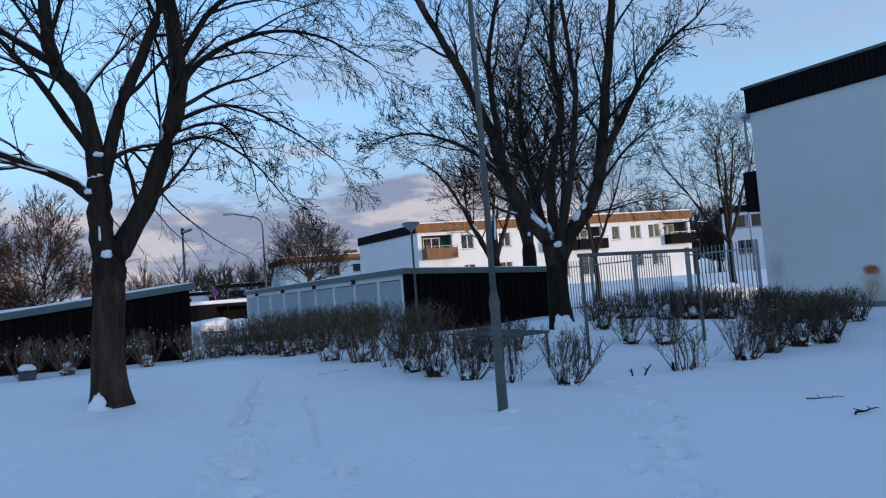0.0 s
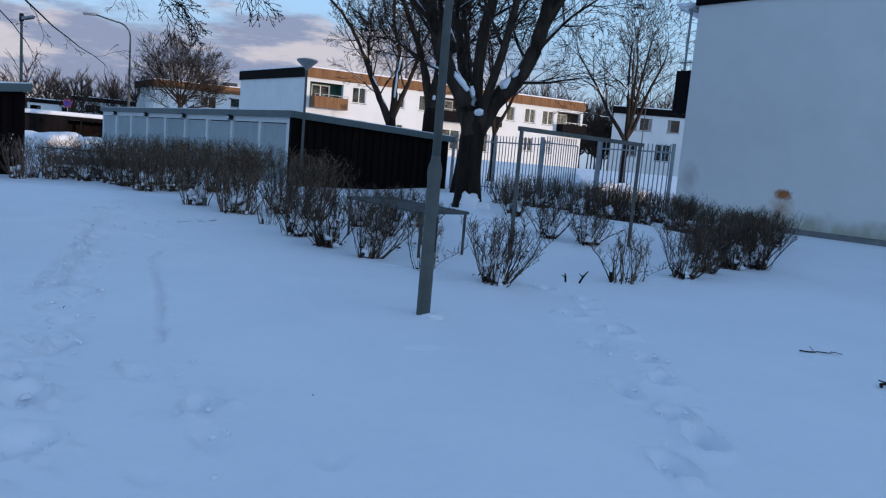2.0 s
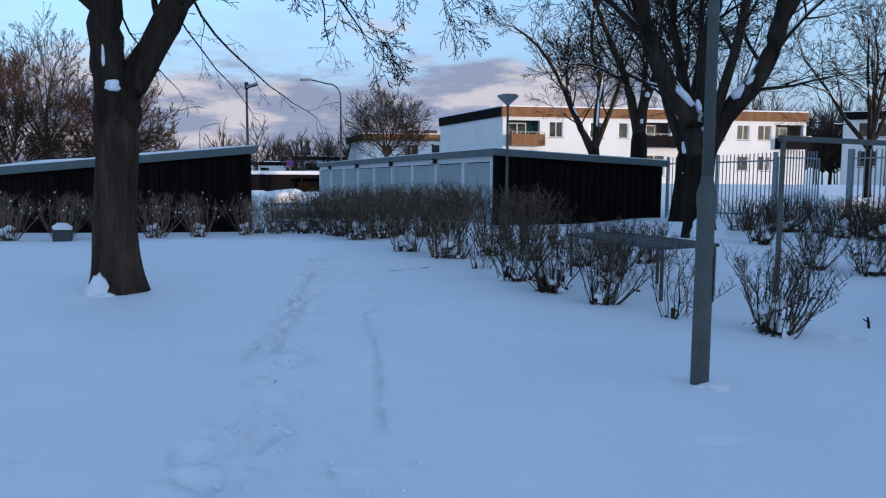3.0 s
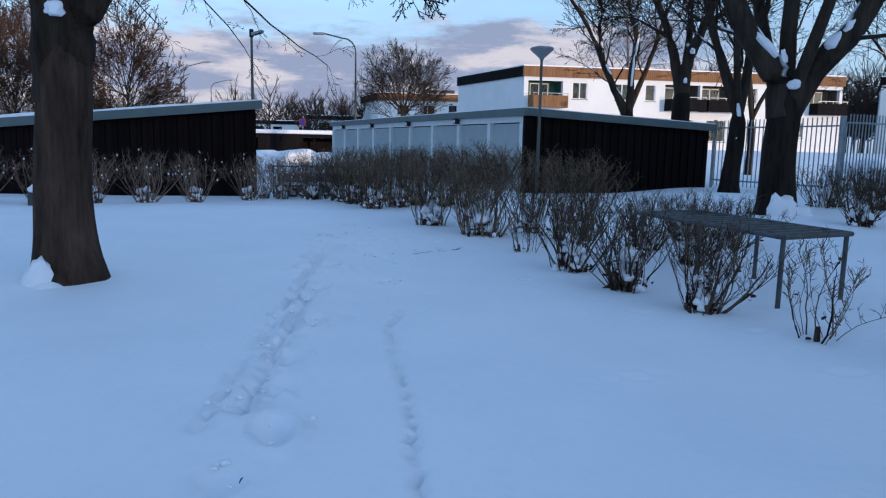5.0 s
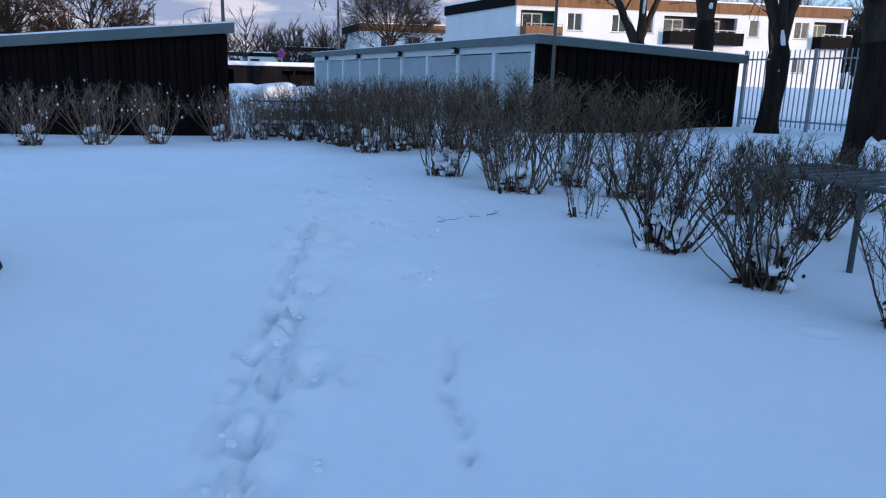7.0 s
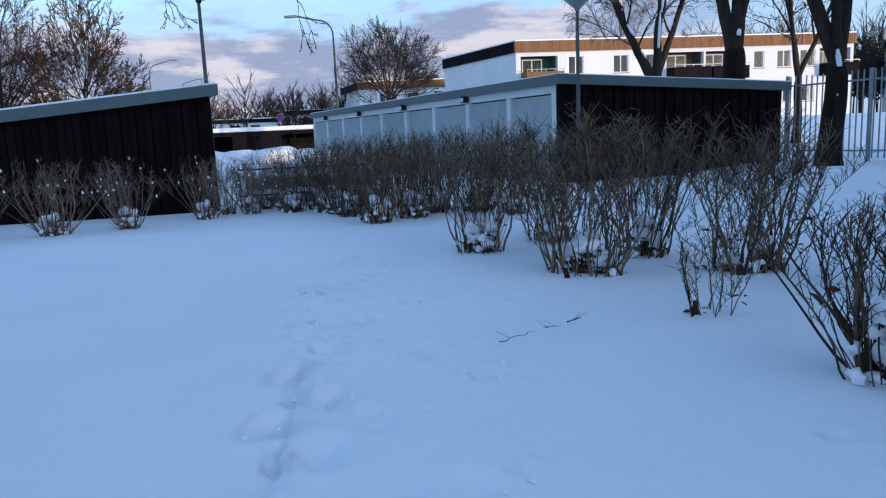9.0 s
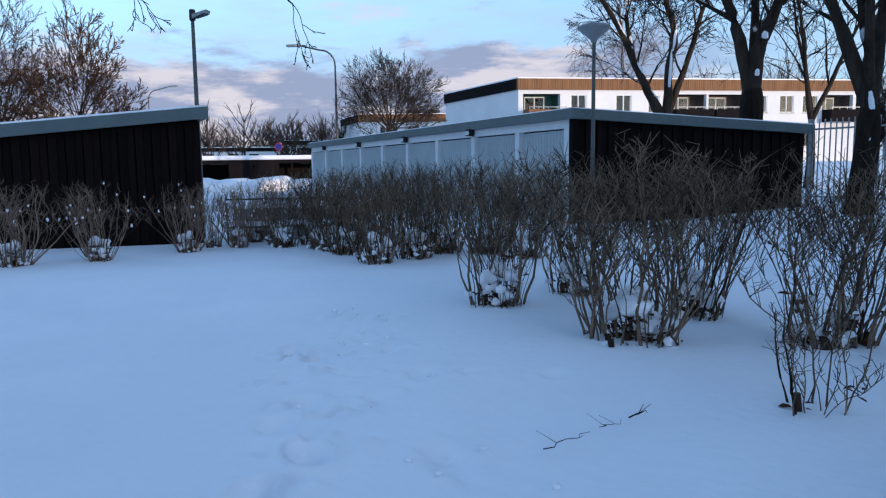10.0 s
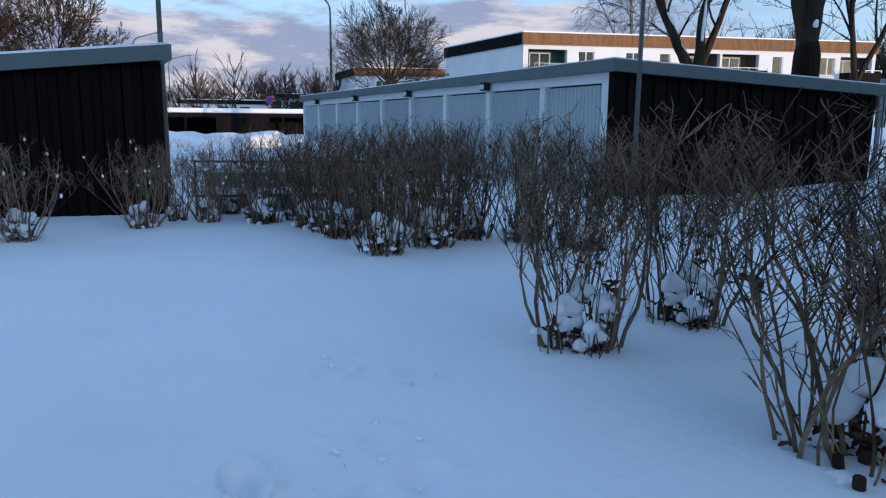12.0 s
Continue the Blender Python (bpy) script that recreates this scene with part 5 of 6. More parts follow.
def woods(name, spots, seed, label, thick=1.0):
    """Far bare woods as one mesh: many small trees with rounded crowns of fanned twigs."""
    rng = random.Random(seed)
    T = Tubes()
    for x, y, h in spots:
        g_ = gz(x, y)
        w = h * rng.uniform(0.27, 0.38)
        cz = g_ + h * rng.uniform(0.56, 0.64)
        T.add([(x, y, g_ - 0.3), (x + rng.uniform(-.3, .3), y, g_ + h * 0.4), (x, y, g_ + h * 0.8)], [0.10, 0.06, 0.02], 4)
        for k in range(32):
            a, cu = rng.uniform(0, 6.28), rng.uniform(-0.7, 1.0)
            su = math.sqrt(1 - cu * cu)
            rr = rng.uniform(0.55, 1.0)
            q = Vector((x + math.cos(a) * su * w * rr, y + math.sin(a) * su * w * rr, cz + cu * h * 0.4 * rr))
            p = Vector((x, y, max(g_ + h * 0.2, q.z - h * rng.uniform(0.18, 0.34))))
            d = q - p
            T.add([p, p + d * 0.55 + Vector((0, 0, -0.04 * h * su)), q], [0.045 * thick, 0.028 * thick, 0.011 * thick], 3, False)
            for m in range(5):
                s = p + d * rng.uniform(0.35, 1)
                e = s + (d.normalized() + Vector((rng.uniform(-.8, .8), rng.uniform(-.8, .8), rng.uniform(-.2, .7)))) * h * rng.uniform(0.05, 0.10)
                T.add([s, e], [0.02 * thick, 0.008 * thick], 3, False)
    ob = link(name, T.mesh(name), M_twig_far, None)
    tagged(ob, label, "woods", kind="stuff")


rng = random.Random(5)
spots = []
for k in range(95):
    x = -120 + 130 * k / 95 + rng.uniform(-1.5, 1.5)
    spots.append((x, 128 + rng.uniform(-8, 14) + 0.1 * x, rng.uniform(8.0, 11.5)))
# single trees round the far low houses
spots += [(-45.1, 92.2, 10.1), (-42.1, 95.9, 10.2), (-38.4, 100.8, 9.2), (-34.3, 102.3, 8.8), (-36.5, 98.0, 8.4), (-31.0, 101.0, 8.6)]
woods("far_woods", spots, 6, "far leafless brown woods along the horizon", 1.8)
spots = []
for k in range(90):
    x = 12 + 100 * k / 90
    spots.append((x + rng.uniform(-2, 2), 122 + rng.uniform(-6, 14) - 0.15 * x, rng.uniform(12, 16.5)))
spots += [(25 + rng.uniform(0, 9), 92 + rng.uniform(0, 14), rng.uniform(7, 10.5)) for _ in range(16)]
woods("far_woods", spots, 7, "leafless woods behind the houses", 1.7)
spots = []
for k in range(26):
    a = math.pi * (0.78 + 0.95 * k / 26)
    spots.append((math.cos(a) * 75 + rng.uniform(-5, 5), math.sin(a) * 75 + 10 + rng.uniform(-5, 5), rng.uniform(9, 13)))
woods("far_woods", spots, 8, "leafless woods around the lawn")


def shrub_meshes(seed, stems, height, radius, lean, fine_n, sparse=False, heads=False):
    """Upright many-stemmed shrub, thick with twigs towards its clipped top; dead leaves, snow and stubs at its foot."""
    rng = random.Random(seed)
    S_, L_ = Tubes(), bmesh.new()
    TIPS = []
    for k in range(stems):
        a = rng.uniform(0, 6.28)
        rad = radius * math.sqrt(rng.random())
        p = Vector((math.cos(a) * rad, math.sin(a) * rad, -0.06))
        out = Vector((math.cos(a + rng.uniform(-.8, .8)), math.sin(a + rng.uniform(-.8, .8)), 0)) * lean * rng.uniform(0.05, 1.0)
        d = (Vector((0, 0, 1)) + out).normalized()
        hh = height * rng.uniform(0.70, 1.06)
        n = 8
        pts = [p.copy()]
        r0 = rng.uniform(0.003, 0.007) if rng.random() < 0.65 else rng.uniform(0.008, 0.015)
        for i in range(n):
            d = d + Vector((rng.uniform(-1, 1), rng.uniform(-1, 1), rng.uniform(-.5, .7))) * 0.25
            d.z += 0.055
            d.normalize()
            p = p + d * hh / n
            if p.z > height * 1.03:
                p.z = height * rng.uniform(0.97, 1.04)
            pts.append(p.copy())
        S_.add(pts, [max(r0 * (1 - 0.75 * i / n), 0.0022) for i in range(n + 1)], 4)
        TIPS.append(pts[-rng.randrange(1, 4)].copy())
        for j in range(fine_n):
            t = rng.uniform(0.03, 1.0) ** 0.34
            i = min(int(t * n), n - 1)
            q = pts[i].lerp(pts[i + 1], rng.random())
            b0 = rng.uniform(0, 6.28)
            dd = Vector((math.cos(b0), math.sin(b0), rng.uniform(0.5, 2.6))).normalized()
            ln = height * rng.uniform(0.06, 0.16)
            m1 = q + dd * ln * 0.5 + Vector((rng.uniform(-.02, .02), rng.uniform(-.02, .02), 0.012))
            e = q + dd * ln + Vector((rng.uniform(-.03, .03), rng.uniform(-.03, .03), rng.uniform(0.0, .05)))
            if e.z > height * 1.06:
                e.z = height * rng.uniform(0.98, 1.07)
            S_.add([q, m1, e], [0.0029, 0.0023, 0.0014], 3, False)
            for _ in range(1 + (j % 2)):
                s0 = q.lerp(e, rng.uniform(0.3, 0.95))
                b1 = rng.uniform(0, 6.28)
                e1 = s0 + Vector((math.cos(b1), math.sin(b1), rng.uniform(0.2, 1.4))).normalized() * ln * rng.uniform(0.25, 0.6)
                S_.add([s0, e1], [0.0020, 0.0012], 3, False)
        if rng.random() < 0.10:
            leaf_q = pts[rng.randrange(1, n)]
            for _ in range(3):
                leaf(L_, leaf_q + Vector((rng.uniform(-.05, .05), rng.uniform(-.05, .05), rng.uniform(-.04, .04))), rng.uniform(0.02, 0.04), rng)
    caps = []
    for k in range(0 if sparse else 5):
        # leaves heaped between the stems, a cushion of snow on each heap
        a, q_ = k * 1.26 + rng.uniform(-.5, .5), radius * rng.uniform(0.1, 0.75)
        c = Vector((math.cos(a) * q_, math.sin(a) * q_, rng.uniform(0.04, 0.16) + (0.14 if k % 2 == 0 else 0)))
        w = rng.uniform(0.05, 0.095)
        for _ in range(20):
            leaf(L_, c + Vector((rng.gauss(0, w * 0.6), rng.gauss(0, w * 0.6), -rng.random() * (c.z + 0.02))), rng.uniform(0.016, 0.034), rng)
        bm = bmesh.new()
        lump(bm, c + Vector((0, 0, 0.03)), (w, w * rng.uniform(0.7, 1.1), rng.uniform(0.05, 0.10)), seed + k * 2.3, 2, 0.6, -0.7)
        caps.append(bm)
    for _ in range(20 if not sparse else 4):
        a, q_ = rng.uniform(0, 6.28), radius * 1.1 * rng.random()
        leaf(L_, Vector((math.cos(a) * q_, math.sin(a) * q_, rng.uniform(0.0, 0.05))), rng.uniform(0.018, 0.036), rng)
    N_ = bmesh.new()
    for k in range(9 if not sparse else 1):
        a, q_ = rng.uniform(0, 6.28), radius * rng.uniform(0.3, 1.2)
        lump(N_, (math.cos(a) * q_, math.sin(a) * q_, 0.22 * rng.random() ** 1.5 if not sparse else -0.02), (rng.uniform(0.02, 0.05), rng.uniform(0.02, 0.05), rng.uniform(0.02, 0.045)), seed + k * 2.3, 2, 0.5, -0.9)
    if heads:
        for _ in range(14):
            i0 = rng.randrange(stems)
            lump(N_, TIPS[i0 % len(TIPS)], (rng.uniform(0.010, 0.020), rng.uniform(0.010, 0.020), rng.uniform(0.015, 0.035)), seed + i0, 1, 0.3, -1.0)
    stubs = []
    for k in range(3 if not sparse else 1):
        K_ = bmesh.new()
        stubs.append(K_)
        a, q_ = rng.uniform(0, 6.28), radius * rng.uniform(0.2, 0.9)
        tube_bm(K_, (math.cos(a) * q_, math.sin(a) * q_, -0.1), (math.cos(a) * q_ * 1.25, math.sin(a) * q_ * 1.25, rng.uniform(0.06, 0.16)), rng.uniform(0.018, 0.035), rng.uniform(0.012, 0.022), 8)
    out = [("stemwork", S_.mesh("stemwork"), M_shrub)]
    for nm, bm, mt in [("leaf_litter", L_, M_leaf), ("loose_snow", N_, M_snow_soft)] + [("stump", bm, M_bark_trunk) for bm in stubs] + [("snow_clump", bm, M_snow_soft) for bm in caps]:
        me_ = bpy.data.meshes.new(nm)
        bm.normal_update()
        bm.to_mesh(me_)
        bm.free()
        if "snow" in nm:
            me_.polygons.foreach_set("use_smooth", [True] * len(me_.polygons))
        out.append((nm, me_, mt))
    for nm, me_, mt in out:
        me_.materials.append(mt)
    return out


def leaf(bm, c, s, rng):
    """A curled dry leaf."""
    a, b_ = rng.uniform(0, 6.28), rng.uniform(-0.8, 0.8)
    m = Matrix.Translation(c) @ Euler((b_, rng.uniform(-0.8, 0.8), a)).to_matrix().to_4x4()
    pts = [(-s, 0, 0), (-0.3 * s, -0.6 * s, 0.25 * s), (0.6 * s, -0.4 * s, 0.2 * s), (1.1 * s, 0, -0.1 * s), (0.6 * s, 0.4 * s, 0.2 * s), (-0.3 * s, 0.6 * s, 0.25 * s), (0.1 * s, 0, -0.05 * s)]
    v = [bm.verts.new(m @ Vector(p)) for p in pts]
    for i in range(6):
        bm.faces.new((v[i], v[(i + 1) % 6], v[6]))


def shrub(kind_meshes, x, y, s, sz, turn, label, group):
    t = thing("shrub", Matrix.Translation((x, y, gz(x, y))) @ Matrix.Rotation(turn, 4, "Z") @ Matrix.Diagonal((s, s, sz, 1)), label, "shrub", group)
    for nm, me_, _ in kind_meshes:
        if len(me_.vertices):
            ob = new(nm, me_)
            ob.parent = t
            if nm in ("leaf_litter", "loose_snow"):
                tagged(ob, "dead brown leaves" if nm == "leaf_litter" else "small bits of snow", kind="stuff")
    return t


TALL = [shrub_meshes(100 + k, 48, 1.28, 0.24, 0.40, 20) for k in range(5)]
WALL = [shrub_meshes(160 + k, 46, 1.30, 0.17, 0.70, 8, False, True) for k in range(2)]
LOW = [shrub_meshes(120 + k, 50, 0.86, 0.15, 0.88, 11) for k in range(4)]
LOW_FAR = [shrub_meshes(180 + k, 72, 0.86, 0.22, 0.75, 4) for k in range(3)]
TALL_FAR = [shrub_meshes(190 + k, 56, 1.28, 0.24, 0.42, 10) for k in range(3)]
for kinds, mt in ((LOW + LOW_FAR, M_shrub_low), (WALL, M_shrub_dry)):
    for made in kinds:
        made[0][1].materials[0] = mt
THIN = [shrub_meshes(140 + k, 13, 0.72, 0.13, 0.80, 12, True) for k in range(2)]
T_LAB = "tall clipped leafless hedge shrub with snow at its foot"
L_LAB = "low spreading leafless shrub with brown leaves at its foot"
S_LAB = "thin young leafless shrub standing in snow"
rng = random.Random(77)
# (x, y, width factor, height factor)
for x, y, s, sz in ((-2.35, 16.35, 1.35, 1.04), (-3.4, 17.6, 1.0, 1.0), (-1.75, 17.4, 0.95, 1.0), (-1.05, 16.45, 1.2, 1.0), (-2.7, 18.3, 1.0, 1.0), 
                    (-5.25, 20.45, 0.95, 0.96), (-4.5, 21.5, 1.0, 1.0), (-5.9, 21.3, 0.9, 0.96), (-6.55, 22.1, 0.95, 0.95), (-5.4, 22.2, 1.0, 1.0), (-7.35, 22.5, 0.85, 0.95), (-3.3, 20.9, 1.0, 1.0), (-4.85, 20.95, 1.0, 1.0), (-6.2, 21.75, 1.0, 0.96), (-5.0, 22.6, 1.0, 1.0), (-3.85, 21.4, 1.0, 1.0), (-7.0, 22.9, 0.9, 0.95), (-6.0, 22.9, 1.0, 1.0)):
    shrub(rng.choice(TALL if y < 18.5 else TALL_FAR), x, y, s, sz, rng.uniform(0, 6.28), T_LAB, "hedge shrubs")
for x, y, s, sz in ((-8.75, 21.9, 0.8, 0.85), (-9.3, 20.45, 0.85, 0.85), (-9.95, 19.6, 0.95, 0.86), (-10.75, 19.0, 0.85, 0.84), (-11.6, 18.6, 0.9, 0.84), (-12.5, 18.0, 0.9, 0.84), (-8.2, 22.6, 0.7, 0.85), (-7.75, 23.1, 0.8, 0.85), (-8.35, 23.6, 0.8, 0.9), (-8.72, 22.7, 0.6, 0.84), (-8.5, 23.2, 0.55, 0.8)):
    shrub(rng.choice(WALL), x, y, s * 1.15, sz, rng.uniform(0, 6.28), "bare shrub with dry seed heads against dark boards", "wall shrubs")
for x, y, s, sz in ((0.06, 12.2, 0.95, 0.95), (-0.5, 12.95, 1.05, 1.05), (-1.03, 13.8, 1.12, 1.1), (1.44, 10.7, 1.0, 0.98), (4.35, 12.3, 1.05, 0.95), (5.0, 13.0, 1.0, 0.95), (6.25, 13.75, 1.0, 0.98), (5.75, 13.6, 1.05, 0.98), (5.4, 14.0, 1.0, 0.95), (6.7, 14.5, 1.0, 0.98), (7.1, 15.4, 1.0, 0.98), (6.3, 14.7, 1.0, 0.98),
                    (3.1, 15.0, 0.9, 0.75), (3.7, 14.6, 0.95, 0.75), (0.3, 14.6, 0.9, 0.9), (0.9, 15.6, 0.95, 0.85), (0.5, 16.6, 0.9, 0.85), (2.9, 17.0, 0.95, 0.8), (-0.1, 15.6, 0.9, 0.9)):
    shrub(rng.choice(LOW), x, y, s, sz, rng.uniform(0, 6.28), L_LAB, "low shrubs")
for k in range(11):
    u = k / 10
    shrub(LOW_FAR[k % 3], 3.3 + 4.6 * u + rng.uniform(-.15, .15), 19.6 - 0.9 * u + 1.2 * u * u + rng.uniform(-.3, .3), 1.1, 0.95, rng.uniform(0, 6.28), "dark clipped hedge plant along the fence", "fence hedge")
for k in range(9):
    u = k / 8
    shrub(LOW_FAR[k % 3], 4.6 + 3.4 * u + rng.uniform(-.15, .15), 18.1 - 1.8 * u + rng.uniform(-.3, .3), 1.05, 0.85, rng.uniform(0, 6.28), "dark clipped hedge plant along the fence", "fence hedge")
for x, y, s, sz in ((0.72, 11.45, 1.0, 1.05), (-1.62, 15.0, 1.0, 0.95), (3.18, 11.5, 1.1, 0.95), (3.45, 11.75, 0.9, 0.85)):
    shrub(rng.choice(THIN), x, y, s, sz, rng.uniform(0, 6.28), S_LAB, "thin shrubs")


# ---- small things ----
def stick(x0, y0, x1, y1, r, label, seed, name="twig"):
    """A fallen twig lying on the snow."""
    rng = random.Random(seed)
    T = Tubes()
    n = 6
    pts = []
    ox, oy = (x0 + x1) / 2, (y0 + y1) / 2
    for i in range(n + 1):
        t = i / n
        pts.append(Vector((x0 + (x1 - x0) * t - ox + rng.uniform(-.02, .02), y0 + (y1 - y0) * t - oy + rng.uniform(-.02, .02), 0.012 + r + rng.uniform(0, 0.012))))
    T.add(pts, [r * (1 - 0.6 * i / n) for i in range(n + 1)], 5)
    for k in (2, 4):
        e = pts[k] + Vector((rng.uniform(-.1, .1), rng.uniform(-.1, .1), 0.03))
        T.add([pts[k], e], [r * 0.6, r * 0.3], 4)
    ob = link(name, T.mesh(name), M_twig, None)
    ob.location = (ox, oy, gz(ox, oy))
    tagged(ob, label, "twig", "fallen twigs")


stick(3.62, 8.44, 3.96, 8.46, 0.007, "thin fallen twig lying on snow", 1)
stick(3.63, 7.54, 3.95, 7.76, 0.012, "dark fallen branch lying on snow", 2)
stick(-2.89, 14.31, -2.70, 14.52, 0.0028, "thin fallen twig lying on snow", 3)
stick(-2.50, 14.76, -2.43, 14.84, 0.0045, "short fallen twig lying on snow", 4)
stick(-2.66, 14.58, -2.54, 14.70, 0.002, "thin fallen twig lying on snow", 5)
stick(0.52, 4.15, 0.62, 4.2, 0.01, "short fallen twig lying on snow", 6)
# two broken stems that stick out of the snow
for x, y, dx, dy, h in ((2.42, 11.3, -0.02, 0.0, 0.10), (2.56, 11.28, 0.14, 0.08, 0.13)):
    T = Tubes()
    T.add([(0, 0, -0.05), (dx * 0.5, dy * 0.5, h * 0.5), (dx, dy, h)], [0.014, 0.012, 0.007], 6)
    T.add([(dx * 0.5, dy * 0.5, h * 0.5), (dx * 0.5 - 0.05, dy * 0.5, h * 0.8)], [0.008, 0.004], 4)
    ob = link("broken_stem", T.mesh("broken_stem"), M_twig, None)
    ob.location = (x, y, gz(x, y))
    tagged(ob, "broken dark stem sticking out of snow", "twig", "broken stems")
# leaves and crumbs lying about
rng = random.Random(15)
for k in range(9):
    bm = bmesh.new()
    leaf(bm, Vector((0, 0, 0.006)), rng.uniform(0.008, 0.016), rng)
    x, y = rng.uniform(-4, 3.5), rng.uniform(5, 15.5)
    ob = part("fallen_leaf", bm, M_leaf)
    ob.location = (x, y, gz(x, y) + 0.004)
    tagged(ob, "dry brown leaf on snow", "leaf", "fallen leaves")

# grit bin against the boards
bin_ = thing("grit_bin", Matrix.Translation((-11.3, 18.2, gz(-11.3, 18.2))) @ Matrix.Rotation(radians(28), 4, "Z") @ Matrix.Scale(0.8, 4), "small grey box with a snow cap", "bin")
bm = bmesh.new()
box(bm, (-0.22, -0.2, -0.1), (0.22, 0.2, 0.30), None, 0.02)
part("body", bm, M_bin, bin_)
bm = bmesh.new()
lump(bm, (0, 0, 0.36), (0.25, 0.23, 0.14), 4.4)
part("snow_cap", bm, M_snow_soft, bin_, "", True)

# low rail fence in the gap beside the drive
rf = thing("rail_fence", Matrix.Translation((-8.6, 22.9, -0.1)), "low dark tube fence in the gap beside garages", "fence")
fa, fb = Vector((-0.1, 0.3, 0)), Vector((2.2, 1.1, 0))
for z in (0.30, 0.80):
    rod(rf, "rail", fa + Vector((0, 0, z)), fb + Vector((0, 0, z)), 0.015, M_black)
for k in range(4):
    p = fa.lerp(fb, k / 3)
    rod(rf, "post", p + Vector((0, 0, -0.3)), p + Vector((0, 0, 0.82)), 0.015, M_black)

# two concrete steps behind the rails, snow lying on each
rw = thing("retaining_wall", Matrix.Translation((-8.72, 23.5, -0.1)), "low stepped grey concrete wall under snow", "wall")
wv = Vector((2.3, 0.8, 0)).normalized()
wn_ = Vector((-wv.y, wv.x, 0))
for off, top in ((0.0, 0.30), (0.55, 0.58)):
    q = [wv * a + wn_ * (off + c_) for a, c_ in ((-0.05, 0), (2.6, 0), (2.6, 0.5), (-0.05, 0.5))]
    b = bmesh.new()
    hexa(b, [v + Vector((0, 0, -0.3)) for v in q], [v + Vector((0, 0, top)) for v in q])
    bmesh.ops.bevel(b, geom=b.edges[:], offset=0.012, segments=1, affect="EDGES")
    stp = part("step", b, M_concrete, rw)
    for k in range(4):
        b = bmesh.new()
        lump(b, wv * (0.3 + 0.65 * k) + wn_ * (off + 0.3) + Vector((0, 0, top)), (0.42, 0.22, 0.07), 2.2 + k + off, 3, 0.3, -0.1)
        part("snow_cap", b, M_snow_soft, stp, "", True)

# snow heaps left by the plough beside the drive
for i, (x, y, w, h) in enumerate(((-10.5, 34.0, 1.5, 0.7), (-9.6, 31.5, 1.0, 0.45), (-11.6, 38.0, 1.7, 0.9), (8.6, 33.0, 1.6, 0.8), (10.5, 34.5, 1.8, 0.7), (-22.5, 55.5, 3.2, 0.8), (-18.5, 56.0, 2.6, 0.7), (-26.0, 54.0, 3.0, 0.8))):
    bm = bmesh.new()
    lump(bm, (0, 0, 0), (w, w * 0.8, h), 3.3 + i, 4, 0.35)
    ob = part("snow_mound", bm, M_snow_soft, None, "", True)
    ob.location = (x, y, gz(x, y))
    tagged(ob, "ploughed heap of snow beside the drive", "snow heap", "snow heaps")


def vehicle(x, y, turn, paint, van, label):
    """A parked car or van with snow on top."""
    t = thing("van" if van else "car", Matrix.Translation((x, y, gz(x, y))) @ Matrix.Rotation(radians(turn), 4, "Z"), label, "van" if van else "car", "parked vehicles")
    H = 1.95 if van else 1.42
    prof = [(-2.3, 0.3), (-2.35, 0.9), (-2.25, H - 0.1), (-2.1, H), (0.7, H), (1.45, 1.15), (2.25, 0.95), (2.35, 0.6), (2.3, 0.3)] if van else [(-2.1, 0.3), (-2.15, 0.85), (-1.75, 0.95), (-1.2, H - 0.05), (0.2, H), (1.0, 0.95), (2.0, 0.8), (2.1, 0.55), (2.05, 0.3)]
    bm = bmesh.new()
    a = [bm.verts.new((px, -0.85, pz)) for px, pz in prof]
    c_ = [bm.verts.new((px, 0.85, pz)) for px, pz in prof]
    n = len(prof)
    bm.faces.new(a)
    bm.faces.new(c_[::-1])
    for i in range(n):
        bm.faces.new((a[i], c_[i], c_[(i + 1) % n], a[(i + 1) % n]))
    bmesh.ops.recalc_face_normals(bm, faces=bm.faces[:])
    bmesh.ops.bevel(bm, geom=bm.edges[:], offset=0.05, segments=2, affect="EDGES")
    body = part("body", bm, paint, t, "", True)
    for px in (-1.4, 1.4):
        for py in (-0.8, 0.8):
            w_ = rod(t, "wheel", (px, py - 0.1, 0.32), (px, py + 0.1, 0.32), 0.32, M_tyre, "", None, 16)
            rod(w_, "rim", (px, py - 0.11, 0.32), (px, py + 0.11, 0.32), 0.18, M_steel, "", None, 12)
    for sy_ in (-0.857, 0.845):
        bm = bmesh.new()
        xa, xb = (0.0, 1.1) if van else (-1.2, 0.6)
        hexa(bm, [(xa, sy_, H - 0.62), (xb, sy_, H - 0.62), (xb, sy_ + 0.012, H - 0.62), (xa, sy_ + 0.012, H - 0.62)], [(xa + 0.05, sy_, H - 0.16), (xb - 0.5, sy_, H - 0.16), (xb - 0.5, sy_ + 0.012, H - 0.16), (xa + 0.05, sy_ + 0.012, H - 0.16)])
        part("side_window", bm, M_black, t)
    bm = bmesh.new()
    lump(bm, (-0.5, 0, H + 0.03), (1.4 if van else 0.9, 0.8, 0.12), x)
    part("snow_cap", bm, M_snow_soft, t, "", True)


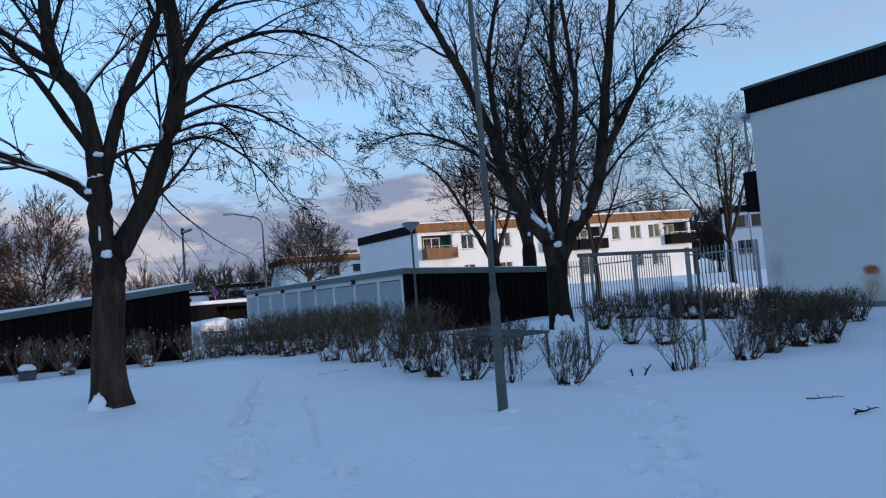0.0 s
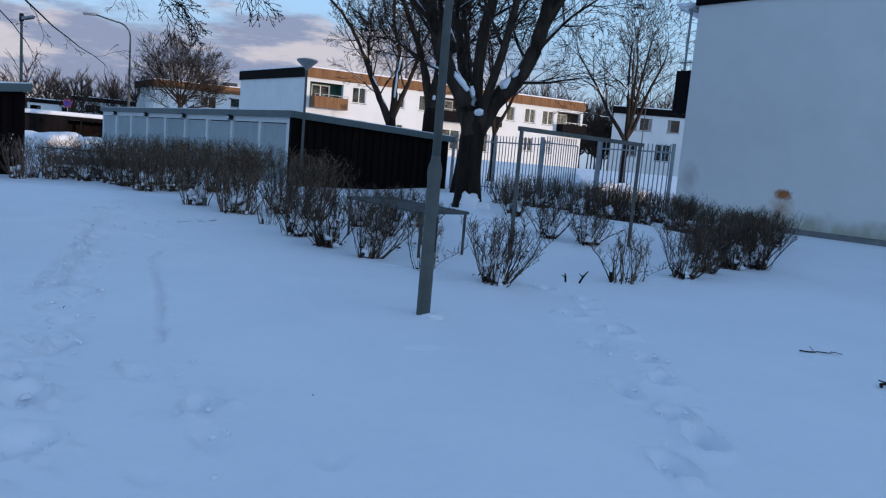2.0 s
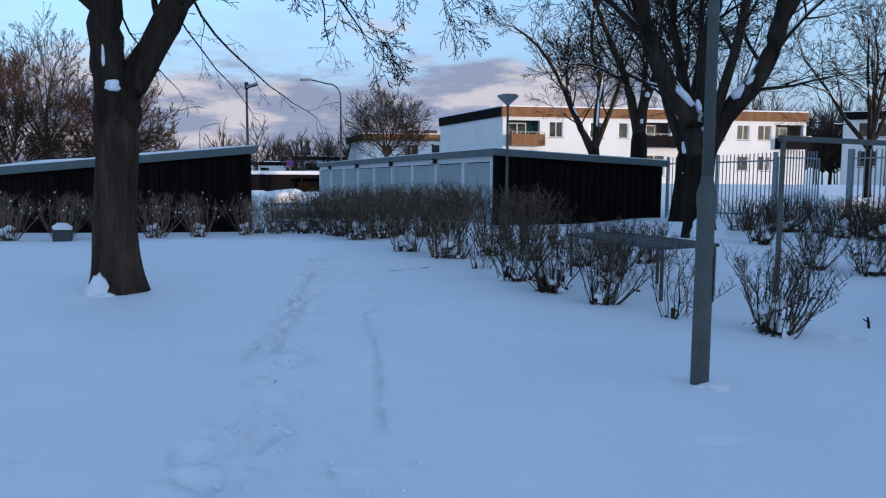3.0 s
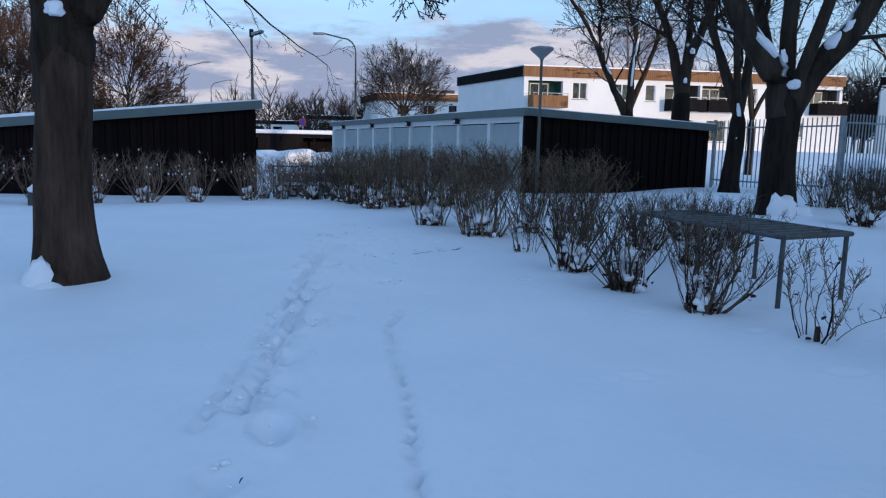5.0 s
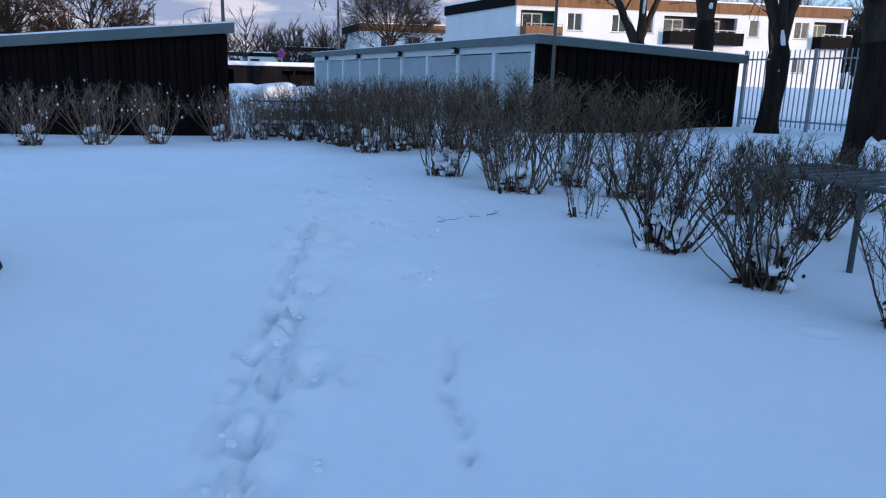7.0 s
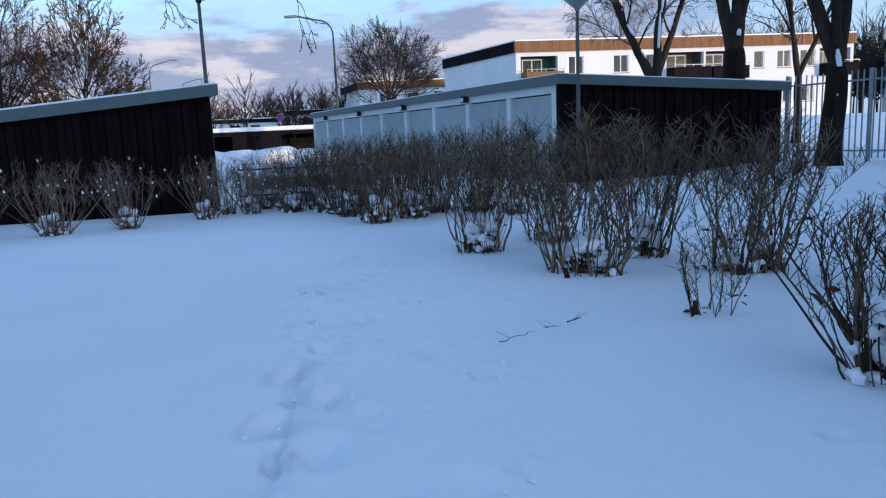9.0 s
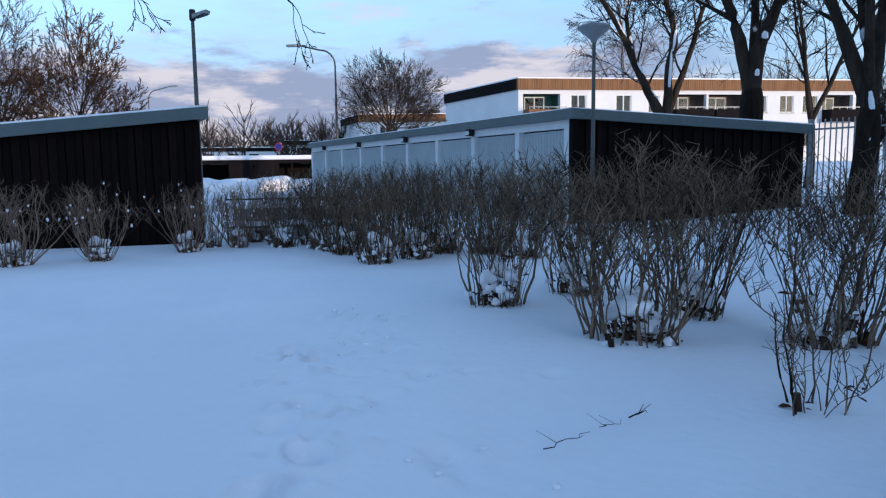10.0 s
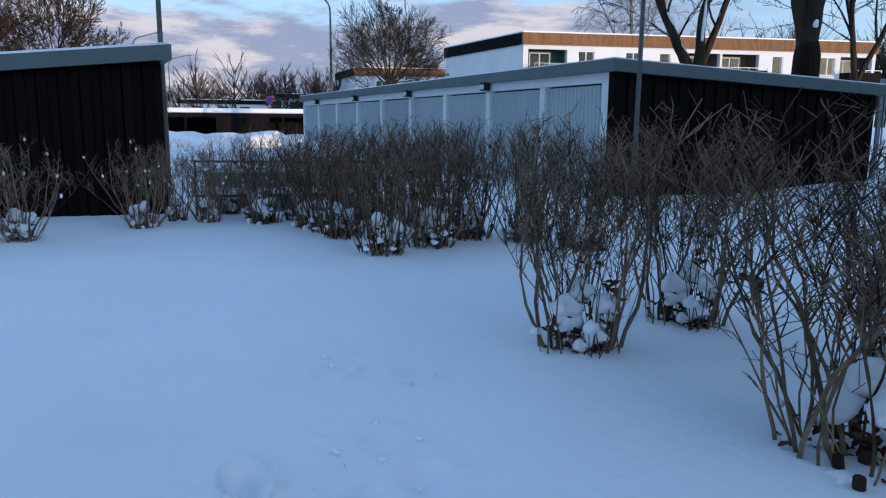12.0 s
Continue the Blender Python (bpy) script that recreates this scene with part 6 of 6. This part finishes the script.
vehicle(-34.5, 90.0, 16, M_car_white, True, "white van parked on the snowy drive")
vehicle(-29.5, 92.0, 200, M_car_dark, False, "dark car with snow on its roof")
vehicle(-38.0, 84.0, 20, M_car_dark, False, "dark parked car under snow")

# round sign on a post
sgn = thing("road_sign", Matrix.Translation((-25.3, 66.0, gz(-25.3, 66.0))), "round blue road sign with red rim on a post", "sign")
rod(sgn, "post", (0, 0, -0.3), (0, 0, 3.45), 0.03, M_steel)
rod(sgn, "plate", (0, -0.06, 3.2), (0, -0.04, 3.2), 0.32, M_sign_red, "", None, 28)
rod(sgn, "face", (0, -0.068, 3.2), (0, -0.062, 3.2), 0.27, M_sign, "", None, 28)

# ---- pieces: wall boards, fascia boards, fence bars ----
b = bmesh.new()
box(b, (0, 0, 0), (0.118, 0.024, 1.0), None)
me_board = bpy.data.meshes.new("board")
b.to_mesh(me_board)
b.free()
me_board.materials.append(M_board)
for parent, f, x0, x1, y, za, zb, bottom, ang in BOARDS:
    n = int((x1 - x0) / 0.135)
    for k in range(n):
        x = x0 + (x1 - x0) * k / n
        top = za + (zb - za) * (x - x0) / (x1 - x0)
        yy = 0.055 if k % 2 else 0.03
        ob = new("board", me_board)
        ob.parent = parent
        ob.matrix_basis = Matrix.Translation(f(x, yy, bottom)) @ Matrix.Rotation(radians(ang), 4, "Z") @ Matrix.Diagonal((1.12 if k % 2 == 0 else 1.0, 1, top - bottom - 0.02, 1))
b = bmesh.new()
box(b, (0, -0.022, 0), (0.125, 0, 0.66), None)
me_fb = bpy.data.meshes.new("board")
b.to_mesh(me_fb)
b.free()
me_fb.materials.append(M_fascia)
for parent, k in FASCIA_BOARDS:
    ob = new("board", me_fb)
    ob.parent = parent
    ob.matrix_basis = Matrix.Translation(sr(-0.072, 0.05 - k * 0.14, 6.09)) @ Matrix.Rotation(radians(126 + 180), 4, "Z")
b = bmesh.new()
tube_bm(b, (0, 0, 0), (0, 0, 2.0), 0.017, None, 6)
me_bar = bpy.data.meshes.new("bar")
b.to_mesh(me_bar)
b.free()
me_bar.materials.append(M_steel)
for parent, p in FENCE_BARS:
    ob = new("bar", me_bar)
    ob.parent = parent
    ob.location = p
